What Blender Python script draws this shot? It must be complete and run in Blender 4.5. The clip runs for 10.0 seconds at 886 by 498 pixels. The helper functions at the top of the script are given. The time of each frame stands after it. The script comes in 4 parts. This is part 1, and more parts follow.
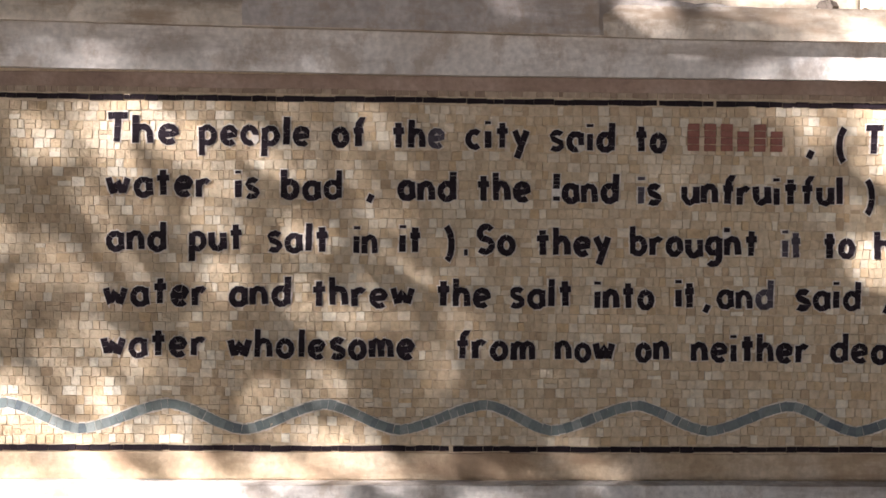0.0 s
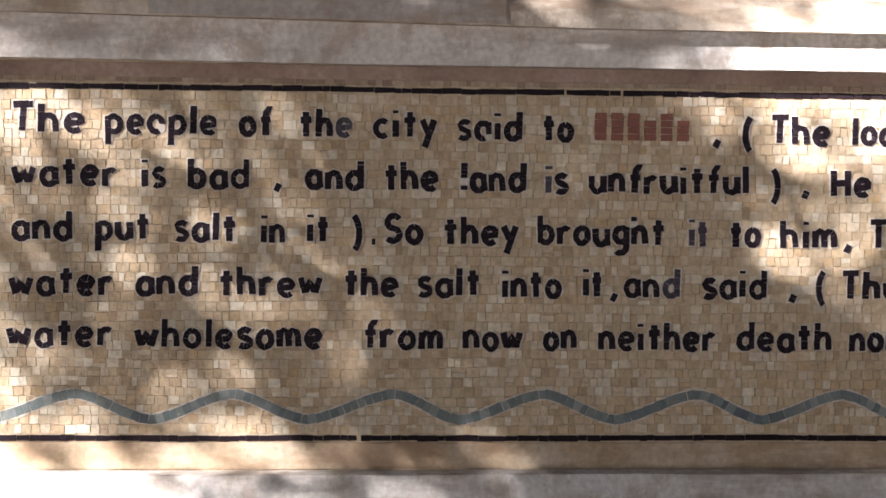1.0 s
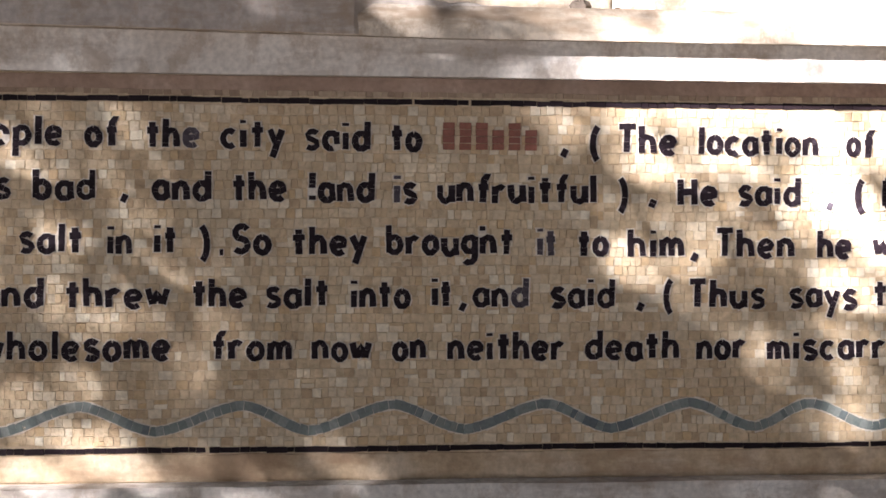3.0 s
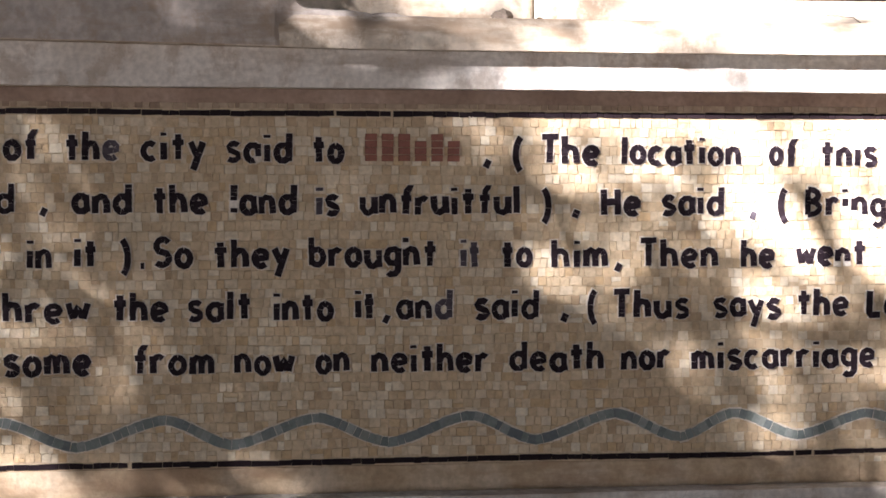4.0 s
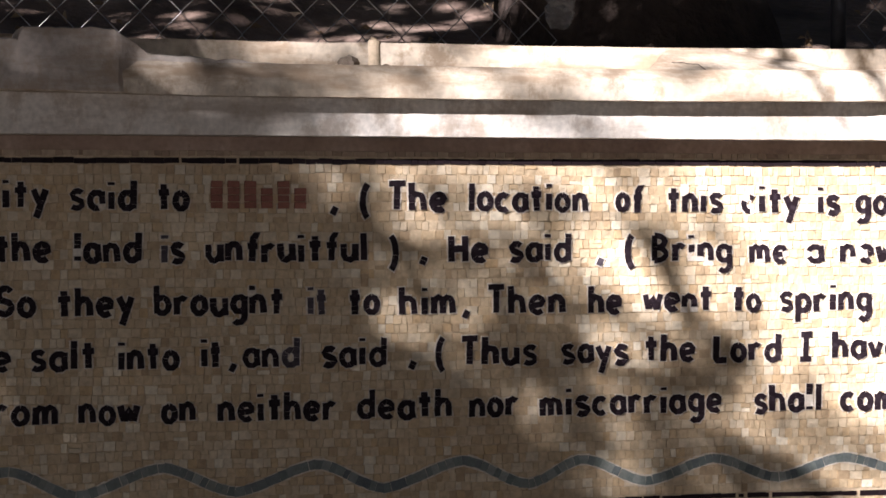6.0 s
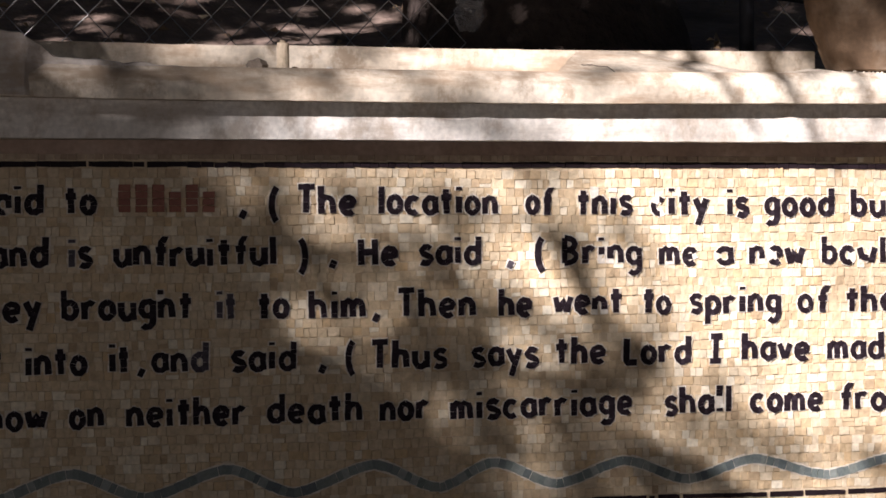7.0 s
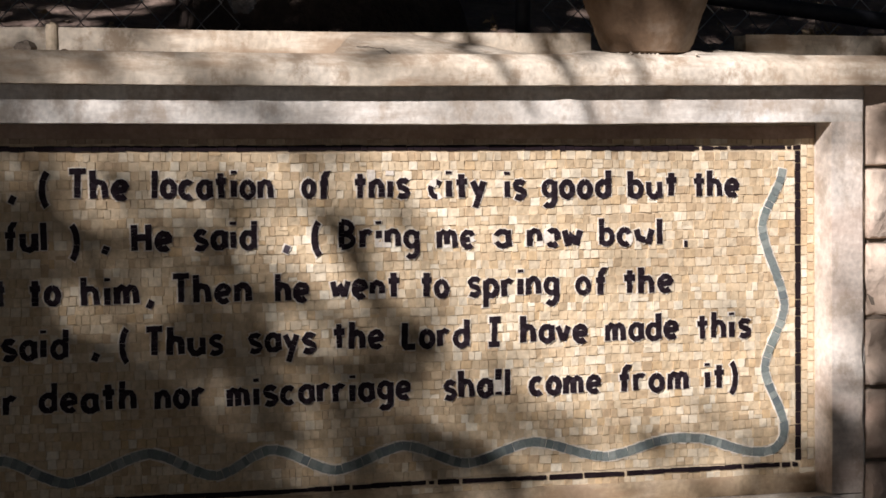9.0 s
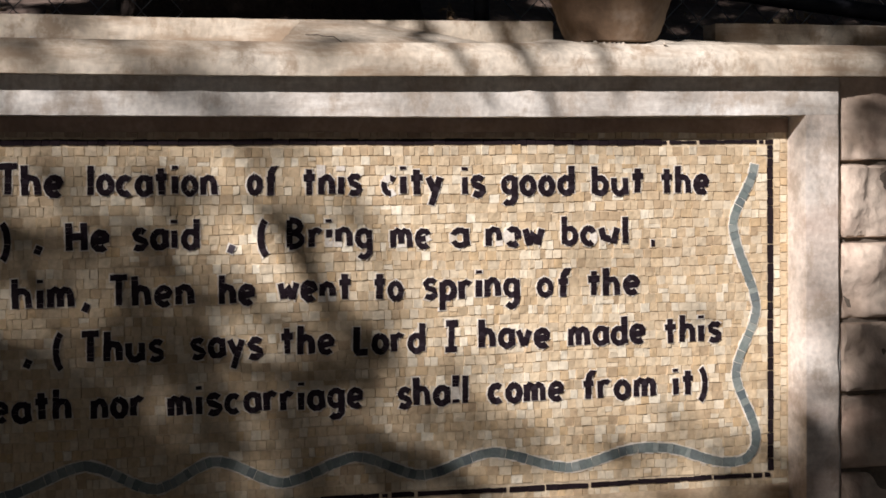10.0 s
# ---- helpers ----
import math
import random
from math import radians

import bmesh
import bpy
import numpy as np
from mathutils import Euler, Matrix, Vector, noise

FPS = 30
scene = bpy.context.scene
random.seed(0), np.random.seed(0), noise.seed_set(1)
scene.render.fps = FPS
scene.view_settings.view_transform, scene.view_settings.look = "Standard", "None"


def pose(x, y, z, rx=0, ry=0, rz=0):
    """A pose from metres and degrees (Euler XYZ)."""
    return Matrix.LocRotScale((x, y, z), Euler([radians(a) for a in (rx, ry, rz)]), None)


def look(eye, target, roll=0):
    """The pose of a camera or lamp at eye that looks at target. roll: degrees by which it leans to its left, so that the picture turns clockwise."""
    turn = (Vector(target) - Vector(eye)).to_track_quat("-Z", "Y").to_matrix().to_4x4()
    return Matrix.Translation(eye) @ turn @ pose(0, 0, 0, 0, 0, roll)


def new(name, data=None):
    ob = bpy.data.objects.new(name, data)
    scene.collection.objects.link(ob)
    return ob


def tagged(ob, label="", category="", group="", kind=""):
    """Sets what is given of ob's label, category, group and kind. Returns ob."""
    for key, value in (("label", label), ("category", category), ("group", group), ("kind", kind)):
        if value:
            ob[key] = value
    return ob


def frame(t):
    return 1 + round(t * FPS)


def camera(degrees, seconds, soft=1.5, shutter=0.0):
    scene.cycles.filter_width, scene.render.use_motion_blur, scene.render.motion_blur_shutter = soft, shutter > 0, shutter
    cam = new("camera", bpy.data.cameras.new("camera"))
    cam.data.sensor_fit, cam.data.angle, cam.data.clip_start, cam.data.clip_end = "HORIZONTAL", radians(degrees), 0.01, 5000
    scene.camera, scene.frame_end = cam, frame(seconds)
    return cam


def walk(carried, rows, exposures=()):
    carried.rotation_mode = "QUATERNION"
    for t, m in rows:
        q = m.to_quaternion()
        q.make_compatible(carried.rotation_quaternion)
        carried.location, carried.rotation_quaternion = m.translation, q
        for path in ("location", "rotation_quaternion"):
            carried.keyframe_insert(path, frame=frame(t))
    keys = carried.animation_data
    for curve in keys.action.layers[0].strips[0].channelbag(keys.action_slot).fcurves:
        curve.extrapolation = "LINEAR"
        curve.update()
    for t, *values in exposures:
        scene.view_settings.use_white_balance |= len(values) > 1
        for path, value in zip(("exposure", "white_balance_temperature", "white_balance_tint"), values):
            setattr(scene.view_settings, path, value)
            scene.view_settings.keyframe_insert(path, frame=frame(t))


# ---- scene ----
cam = camera(20.0, 10.0, soft=1.6)
PATH = [
    (0, (0.000, -5.560, 1.550), (0.1242, -3.5662, 1.4541), 0.67),
    (0.5, (0.000, -5.556, 1.550), (0.1592, -3.5646, 1.4465), 0.58),
    (1, (0.000, -5.556, 1.550), (0.1976, -3.5680, 1.4463), 0.72),
    (1.5, (-0.001, -5.567, 1.550), (0.2284, -3.5827, 1.4526), 0.91),
    (2, (0.001, -5.556, 1.550), (0.2647, -3.5758, 1.4558), 0.87),
    (2.5, (0.001, -5.551, 1.550), (0.2915, -3.5743, 1.4536), 0.81),
    (4, (0.009, -5.515, 1.548), (0.3853, -3.5527, 1.4634), 0.27),
    (4.5, (0.013, -5.500, 1.548), (0.4212, -3.5438, 1.4686), 0.35),
    (5, (0.014, -5.496, 1.548), (0.4520, -3.5461, 1.4774), 0.19),
    (6.5, (0.022, -5.480, 1.548), (0.5478, -3.5506, 1.5075), 0.11),
    (7, (0.026, -5.470, 1.548), (0.5883, -3.5509, 1.5035), -0.03),
    (7.5, (0.032, -5.458, 1.547), (0.6309, -3.5501, 1.4951), -0.14),
    (8, (0.038, -5.448, 1.547), (0.6819, -3.5552, 1.4883), -0.28),
    (8.5, (0.046, -5.434, 1.546), (0.7332, -3.5572, 1.4866), -0.25),
    (9, (0.057, -5.413, 1.545), (0.7835, -3.5504, 1.4878), -0.35),
    (9.5, (0.096, -5.321, 1.543), (0.8435, -3.4670, 1.4859), -0.33),
    (10, (0.178, -5.125, 1.536), (0.9358, -3.2747, 1.4784), -0.34),
]

EXPOSURES = [(0.0, 2.74, 6000, 21), (2.5, 2.80, 6000, 21), (4.5, 2.32, 6050, 22), (6.5, 1.10, 6150, 22), (8.0, 0.62, 6160, 20), (10.0, 0.02, 6160, 18)]
walk(cam, [(t, look(eye, target, roll)) for t, eye, target, roll in PATH], EXPOSURES)

# ---- world, sun ----
SUN = Vector((-0.98, -1.0, 0.68)).normalized()      # towards the sun
world = bpy.data.worlds.new("sky")
scene.world = world
world.use_nodes = True
wn = world.node_tree.nodes
sky = wn.new("ShaderNodeTexSky")
sky.sky_type, sky.sun_disc = "NISHITA", False
sky.sun_elevation = math.asin(SUN.z)
sky.sun_rotation = math.atan2(SUN.x, SUN.y)
world.node_tree.links.new(sky.outputs[0], wn["Background"].inputs[0])
wn["Background"].inputs[1].default_value = 0.0060
sun = new("sun", bpy.data.lights.new("sun", "SUN"))
sun.data.energy, sun.data.angle, sun.data.color = 6.4, radians(0.53), (1.0, 0.96, 0.90)
sun.matrix_world = look(SUN * 20, (0, 0, 0))


# ---- materials ----
def material(name, colours, rough=0.85, scale=8.0, fine=60.0, bump=0.3, spread="noise", stain=None, stain_scale=2.0, stain_mix=0.5, metal=0.0, gloss=0.35, depth=0.004, cracks=0.0):
    """A surface with colours from a ramp, driven by grain, by chance per piece ("island") or per object ("object")."""
    m = bpy.data.materials.new(name)
    m.use_nodes = True
    n, l = m.node_tree.nodes, m.node_tree.links
    b = n["Principled BSDF"]
    b.inputs["Roughness"].default_value, b.inputs["Metallic"].default_value = rough, metal
    b.inputs["Specular IOR Level"].default_value = gloss
    co = n.new("ShaderNodeTexCoord")
    big = n.new("ShaderNodeTexNoise")
    big.inputs["Scale"].default_value, big.inputs["Detail"].default_value = scale, 6
    l.new(co.outputs["Object"], big.inputs["Vector"])
    small = n.new("ShaderNodeTexNoise")
    small.inputs["Scale"].default_value, small.inputs["Detail"].default_value = fine, 4
    l.new(co.outputs["Object"], small.inputs["Vector"])
    ramp = n.new("ShaderNodeValToRGB")
    e = ramp.color_ramp.elements
    while len(e) < len(colours):
        e.new(0.5)
    for i, c in enumerate(colours):
        lo, hi = (0.3, 0.7) if spread == "noise" else (0.0, 1.0)
        e[i].position = lo + (hi - lo) * i / (len(colours) - 1)
        e[i].color = (*c, 1)
    if spread == "noise":
        l.new(big.outputs["Fac"], ramp.inputs[0])
    elif spread == "island":
        l.new(n.new("ShaderNodeNewGeometry").outputs["Random Per Island"], ramp.inputs[0])
    else:
        l.new(n.new("ShaderNodeObjectInfo").outputs["Random"], ramp.inputs[0])
    colour = ramp.outputs[0]
    grain = n.new("ShaderNodeMix")
    grain.data_type, grain.blend_type = "RGBA", "MULTIPLY"
    gr = n.new("ShaderNodeMapRange")
    gr.inputs[1].default_value, gr.inputs[2].default_value, gr.inputs[3].default_value, gr.inputs[4].default_value = 0.3, 0.7, 0.80, 1.10
    l.new(small.outputs["Fac"], gr.inputs[0])
    grain.inputs[0].default_value = 1.0
    l.new(colour, grain.inputs[6])
    l.new(gr.outputs[0], grain.inputs[7])
    colour = grain.outputs[2]
    if stain:
        st = n.new("ShaderNodeTexNoise")
        st.inputs["Scale"].default_value, st.inputs["Detail"].default_value, st.inputs["Roughness"].default_value = stain_scale, 8, 0.65
        if cracks:      # smears that run along the band
            along = n.new("ShaderNodeMapping")
            along.inputs["Scale"].default_value = (0.55, 1.0, 2.6)
            l.new(co.outputs["Object"], along.inputs["Vector"])
            l.new(along.outputs[0], st.inputs["Vector"])
            edge = 0.61
        else:
            l.new(co.outputs["Object"], st.inputs["Vector"])
            edge = 0.68
        sr = n.new("ShaderNodeMapRange")
        sr.inputs[1].default_value, sr.inputs[2].default_value, sr.inputs[4].default_value = 0.48, edge, stain_mix
        l.new(st.outputs["Fac"], sr.inputs[0])
        mx = n.new("ShaderNodeMix")
        mx.data_type = "RGBA"
        l.new(sr.outputs[0], mx.inputs[0])
        l.new(colour, mx.inputs[6])
        mx.inputs[7].default_value = (*stain, 1)
        colour = mx.outputs[2]
    if cracks:
        warp = n.new("ShaderNodeMix")
        warp.data_type = "VECTOR"
        warp.inputs[0].default_value = 0.12
        l.new(co.outputs["Object"], warp.inputs[4])
        l.new(big.outputs["Color"], warp.inputs[5])
        vor = n.new("ShaderNodeTexVoronoi")
        vor.feature = "DISTANCE_TO_EDGE"
        vor.inputs["Scale"].default_value = 5.5
        l.new(warp.outputs[1], vor.inputs["Vector"])
        thin = n.new("ShaderNodeMapRange")
        thin.inputs[1].default_value, thin.inputs[2].default_value, thin.inputs[3].default_value, thin.inputs[4].default_value = 0.001, 0.005, cracks * 0.45, 0.0
        l.new(vor.outputs["Distance"], thin.inputs[0])
        some = n.new("ShaderNodeMapRange")
        some.inputs[1].default_value, some.inputs[2].default_value = 0.57, 0.66
        l.new(big.outputs["Fac"], some.inputs[0])
        both = n.new("ShaderNodeMath")
        both.operation = "MULTIPLY"
        l.new(thin.outputs[0], both.inputs[0])
        l.new(some.outputs[0], both.inputs[1])
        ck = n.new("ShaderNodeMix")
        ck.data_type = "RGBA"
        l.new(both.outputs[0], ck.inputs[0])
        l.new(colour, ck.inputs[6])
        ck.inputs[7].default_value = (0.16, 0.12, 0.09, 1)
        blot = n.new("ShaderNodeTexNoise")
        blot.inputs["Scale"].default_value, blot.inputs["Detail"].default_value, blot.inputs["Roughness"].default_value = 15, 7, 0.7
        drip = n.new("ShaderNodeMapping")
        drip.inputs["Scale"].default_value = (1.1, 1.0, 0.85)
        l.new(co.outputs["Object"], drip.inputs["Vector"])
        l.new(drip.outputs[0], blot.inputs["Vector"])
        bm_ = n.new("ShaderNodeMapRange")
        bm_.inputs[1].default_value, bm_.inputs[2].default_value, bm_.inputs[4].default_value = 0.50, 0.62, cracks
        l.new(blot.outputs["Fac"], bm_.inputs[0])
        mb = n.new("ShaderNodeMix")
        mb.data_type = "RGBA"
        l.new(bm_.outputs[0], mb.inputs[0])
        l.new(ck.outputs[2], mb.inputs[6])
        mb.inputs[7].default_value = (0.34, 0.25, 0.165, 1)
        colour = mb.outputs[2]
    l.new(colour, b.inputs["Base Color"])
    bp = n.new("ShaderNodeBump")
    bp.inputs["Strength"].default_value, bp.inputs["Distance"].default_value = bump, depth
    l.new(small.outputs["Fac"], bp.inputs["Height"])
    l.new(bp.outputs[0], b.inputs["Normal"])
    return m


TAN = [(0.455, 0.330, 0.195), (0.575, 0.432, 0.262), (0.640, 0.515, 0.335), (0.555, 0.395, 0.215), (0.700, 0.60, 0.43), (0.60, 0.462, 0.285), (0.77, 0.69, 0.52), (0.52, 0.39, 0.235), (0.60, 0.47, 0.295)]
M_TILE = material("tan tesserae", TAN, 0.6, 30, 75, 0.8, "island", stain=(0.33, 0.25, 0.16), stain_scale=1.6, stain_mix=0.35, depth=0.004)
M_TILE_ONE = material("tan tessera", TAN, 0.6, 30, 75, 0.8, "object", stain=(0.33, 0.25, 0.16), stain_scale=1.6, stain_mix=0.35, depth=0.004)
M_BLACK = material("black tesserae", [(0.012, 0.007, 0.009), (0.018, 0.011, 0.014), (0.013, 0.008, 0.011), (0.032, 0.023, 0.028)], 0.6, 40, 120, 0.4, "island", gloss=0.12, depth=0.002)
M_BLACK_ONE = material("black tessera", [(0.012, 0.007, 0.008), (0.018, 0.011, 0.013), (0.014, 0.009, 0.011)], 0.6, 40, 120, 0.4, "object", gloss=0.12, depth=0.002)
M_FADED = material("faded grey black tesserae", [(0.055, 0.045, 0.052), (0.085, 0.07, 0.08), (0.045, 0.036, 0.043)], 0.55, 40, 120, 0.4, "island", gloss=0.2, depth=0.002)
M_RED = material("red tesserae", [(0.22, 0.075, 0.045), (0.28, 0.11, 0.07), (0.20, 0.07, 0.05)], 0.55, 40, 120, 0.4, "island", depth=0.002)
M_TEAL = material("blue green tesserae", [(0.130, 0.158, 0.146), (0.200, 0.230, 0.205), (0.100, 0.120, 0.124), (0.285, 0.310, 0.272), (0.155, 0.180, 0.168), (0.220, 0.238, 0.205)], 0.5, 40, 120, 0.4, "object", depth=0.002)
M_GROUT = material("grout", [(0.50, 0.39, 0.255), (0.62, 0.50, 0.335)], 0.95, 12, 150, 0.5, depth=0.002)
M_PALE = material("pale grout", [(0.56, 0.48, 0.37), (0.80, 0.74, 0.64)], 0.95, 25, 150, 0.5, depth=0.002)
M_CEMENT = material("weathered white cement", [(0.56, 0.505, 0.425), (0.69, 0.64, 0.555), (0.77, 0.73, 0.65)], 0.9, 5, 70, 0.45, stain=(0.33, 0.27, 0.21), stain_scale=6.0, stain_mix=0.55, cracks=0.5)
M_COPING = material("stained cement coping", [(0.485, 0.40, 0.295), (0.625, 0.54, 0.415), (0.715, 0.635, 0.51)], 0.92, 4, 60, 0.5, stain=(0.33, 0.235, 0.15), stain_scale=5.0, stain_mix=0.8, cracks=0.75)
M_PATCH = material("grey cement patch", [(0.40, 0.35, 0.30), (0.50, 0.445, 0.385), (0.58, 0.52, 0.455)], 0.92, 5, 60, 0.6, stain=(0.31, 0.235, 0.165), stain_scale=7.0, stain_mix=0.6, cracks=0.5)
M_JAMB = material("pinkish plaster frame", [(0.58, 0.49, 0.40), (0.69, 0.60, 0.50), (0.76, 0.69, 0.59)], 0.9, 5, 70, 0.45, stain=(0.40, 0.29, 0.22), stain_scale=4.0, stain_mix=0.5, cracks=0.5)
M_PLASTER = material("brown plaster", [(0.29, 0.20, 0.15), (0.39, 0.28, 0.21), (0.47, 0.36, 0.28)], 0.92, 7, 80, 0.5, stain=(0.26, 0.18, 0.12), stain_scale=5.0, stain_mix=0.5)
M_SMEARED = material("plaster-smeared tesserae", [(0.30, 0.215, 0.15), (0.40, 0.30, 0.21), (0.47, 0.37, 0.26)], 0.9, 30, 75, 0.5, "island", depth=0.003)
M_LOWER = material("tan plaster", [(0.40, 0.29, 0.175), (0.52, 0.40, 0.255), (0.60, 0.49, 0.35)], 0.92, 7, 80, 0.6, stain=(0.33, 0.21, 0.12), stain_scale=6.0, stain_mix=0.6, cracks=0.35)
M_STONE = material("rough pink beige stone", [(0.42, 0.31, 0.22), (0.57, 0.45, 0.345), (0.66, 0.55, 0.43)], 0.92, 6, 45, 0.7, stain=(0.34, 0.20, 0.145), stain_scale=4.0, stain_mix=0.5, depth=0.008)
M_MORTAR = material("dark mortar", [(0.10, 0.08, 0.06), (0.20, 0.16, 0.12)], 0.95, 10, 80, 0.6)
M_CLAY = material("weathered clay", [(0.11, 0.066, 0.036), (0.175, 0.112, 0.064), (0.235, 0.165, 0.105)], 0.8, 6, 70, 0.5, stain=(0.34, 0.29, 0.23), stain_scale=6.0, stain_mix=0.45)
M_WOOD = material("weathered peg", [(0.50, 0.40, 0.27), (0.62, 0.52, 0.38)], 0.85, 20, 90, 0.4)
M_WIRE = material("galvanised wire", [(0.30, 0.29, 0.28), (0.55, 0.54, 0.52)], 0.4, 30, 90, 0.1, metal=0.85)
M_STEEL = material("dark painted steel", [(0.012, 0.013, 0.018), (0.03, 0.03, 0.035)], 0.6, 20, 90, 0.2)
M_SOIL = material("dry soil", [(0.15, 0.10, 0.075), (0.28, 0.20, 0.155), (0.38, 0.29, 0.23)], 0.95, 3, 30, 0.8, stain=(0.06, 0.04, 0.03), stain_scale=2.5, stain_mix=0.7, depth=0.02)
M_BARK = material("dark bark", [(0.045, 0.032, 0.026), (0.09, 0.065, 0.05)], 0.95, 9, 40, 0.9, depth=0.02)
M_LEAF = material("leaves", [(0.035, 0.060, 0.020), (0.06, 0.09, 0.03), (0.09, 0.11, 0.05)], 0.6, 20, 90, 0.1, "island")
M_DRY = material("dry leaves", [(0.20, 0.13, 0.07), (0.34, 0.25, 0.15), (0.42, 0.34, 0.24)], 0.85, 20, 90, 0.2, "island")
# unseen ground, coloured dark so that little light bounces onto the wall
M_PAVE = material("unseen dark paving", [(0.055, 0.05, 0.045), (0.09, 0.08, 0.072)], 0.85, 3, 40, 0.5, stain=(0.08, 0.07, 0.06), stain_scale=1.5)
M_FILM = material("crumpled clear plastic", [(0.30, 0.29, 0.28), (0.48, 0.47, 0.46)], 0.25, 20, 60, 0.8)
M_FILM.node_tree.nodes["Principled BSDF"].inputs["Transmission Weight"].default_value = 0.85


# ---- building tools ----
def mesh_of(name, verts, faces, mat, smooth=False):
    me = bpy.data.meshes.new(name)
    me.from_pydata(verts, [], faces)
    me.materials.append(mat)
    me.update()
    if smooth:
        me.polygons.foreach_set("use_smooth", [True] * len(me.polygons))
        me.set_sharp_from_angle(angle=radians(38))
    return me


def part(name, me, parent=None, label=""):
    ob = new(name, me)
    if parent:
        ob.parent = parent
    if label:
        ob["label"] = label
    return ob


class Soup:
    """Collects many small solids into one mesh."""

    def __init__(self):
        self.v, self.f = [], []

    def prism(self, quad, back, front, inset=0.0, tilt=(0.0, 0.0)):
        """A piece with the outline quad [(x, z) * 4, anticlockwise as seen from -y], from y = back to y = front."""
        n = len(self.v)
        cx, cz = sum(p[0] for p in quad) / 4, sum(p[1] for p in quad) / 4
        for x, z in quad:
            self.v.append((x, back, z))
        for x, z in quad:
            d = math.hypot(x - cx, z - cz) or 1
            k = 1 - inset / d
            self.v.append((cx + (x - cx) * k, front + tilt[0] * (x - cx) + tilt[1] * (z - cz), cz + (z - cz) * k))
        self.f.append((n + 4, n + 5, n + 6, n + 7))
        for i in range(4):
            j = (i + 1) % 4
            self.f.append((n + i, n + j, n + 4 + j, n + 4 + i))

    def mesh(self, name, mat, smooth=False):
        return mesh_of(name, self.v, self.f, mat, smooth)


def rough_box(name, lo, hi, step, mat, amp=0.003, size=6.0, chamfer=0.006, seed=0.0, front_amp=0.0, bend=None):
    """A box with a lattice on its faces, worn edges and an uneven surface."""
    n = [max(2, round((hi[i] - lo[i]) / step[i])) for i in range(3)]
    index, verts, faces = {}, [], []

    def vert(i, j, k):
        key = (i, j, k)
        if key not in index:
            p = Vector([lo[a] + (hi[a] - lo[a]) * key[a] / n[a] for a in range(3)])
            ends = [a for a in range(3) if key[a] in (0, n[a])]
            if len(ends) > 1:
                for a in ends:
                    wear = chamfer * (0.45 + 0.5 * abs(noise.noise(p * 31 + Vector((seed, 0, 3)))) + 2.6 * max(0.0, noise.noise(p * 13 + Vector((seed, 4, 1))) - 0.33))
                    p[a] += wear * 0.5 * (1 if key[a] == 0 else -1)
            d = noise.noise_vector(p * size + Vector((seed, seed, seed))) * amp + noise.noise_vector(p * size * 4 + Vector((seed, 2, 1))) * amp * 0.4
            if front_amp and key[1] == 0:
                d.y += front_amp * (noise.fractal(p * 7 + Vector((seed, 5, seed)), 0.9, 2.1, 6) * 0.6 + noise.voronoi(p * 9 + Vector((seed, 0, seed)))[0][0] * 1.1 - 0.7)
            if bend:
                d.z += bend(p.x)
            index[key] = len(verts)
            verts.append(tuple(p + d))
        return index[key]

    for a in range(3):
        b, c = (a + 1) % 3, (a + 2) % 3
        for side in (0, n[a]):
            for i in range(n[b]):
                for j in range(n[c]):
                    q = []
                    for di, dj in ((0, 0), (1, 0), (1, 1), (0, 1)):
                        key = [0, 0, 0]
                        key[a], key[b], key[c] = side, i + di, j + dj
                        q.append(vert(*key))
                    faces.append(tuple(q) if side else tuple(reversed(q)))
    return mesh_of(name, verts, faces, mat, True)


def tube(path, radii, sides=8, closed_end=True):
    """Verts and faces of a tube along path with a radius at each point."""
    verts, faces = [], []
    for i, p in enumerate(path):
        d = (path[min(i + 1, len(path) - 1)] - path[max(i - 1, 0)]).normalized()
        u = d.orthogonal().normalized() if i == 0 else (u - d * u.dot(d)).normalized()
        w = d.cross(u)
        for k in range(sides):
            a = 2 * math.pi * k / sides
            verts.append(tuple(p + (u * math.cos(a) + w * math.sin(a)) * radii[i]))
    for i in range(len(path) - 1):
        for k in range(sides):
            a, b = i * sides + k, i * sides + (k + 1) % sides
            faces.append((a, b, b + sides, a + sides))
    if closed_end:
        faces.append(tuple(range(sides))[::-1])
        faces.append(tuple(range(len(verts) - sides, len(verts))))
    return verts, faces


def lathe(profile, segments=40, wobble=0.0):
    """Verts and faces of a turned shape; profile is (radius, height) from the bottom up."""
    verts, faces = [], []
    for r, z in profile:
        for k in range(segments):
            a = 2 * math.pi * k / segments
            rr = r * (1 + wobble * noise.noise(Vector((math.cos(a) * 2, math.sin(a) * 2, z * 9))))
            verts.append((rr * math.cos(a), rr * math.sin(a), z))
    for i in range(len(profile) - 1):
        for k in range(segments):
            a, b = i * segments + k, i * segments + (k + 1) % segments
            faces.append((a, b, b + segments, a + segments))
    faces.append(tuple(range(segments))[::-1])
    return verts, faces


# ---- ground, wall and its frame ----
LEFT, RIGHT, TOP, BOT = -0.80, 3.098, 1.612, 0.838      # the black border of the mosaic
IN_L, IN_R, IN_T, IN_B = LEFT - 0.045, 3.146, 1.665, 0.768     # the recess
FRONT = -0.085                                           # the face of the frame


def sag(x):
    """How far the coping lies off level along the wall."""
    return 0.024 * max(0.0, min(1.0, (0.9 - x) / 1.6)) + 0.012 * max(0.0, min(1.0, (x - 1.9) / 1.3))


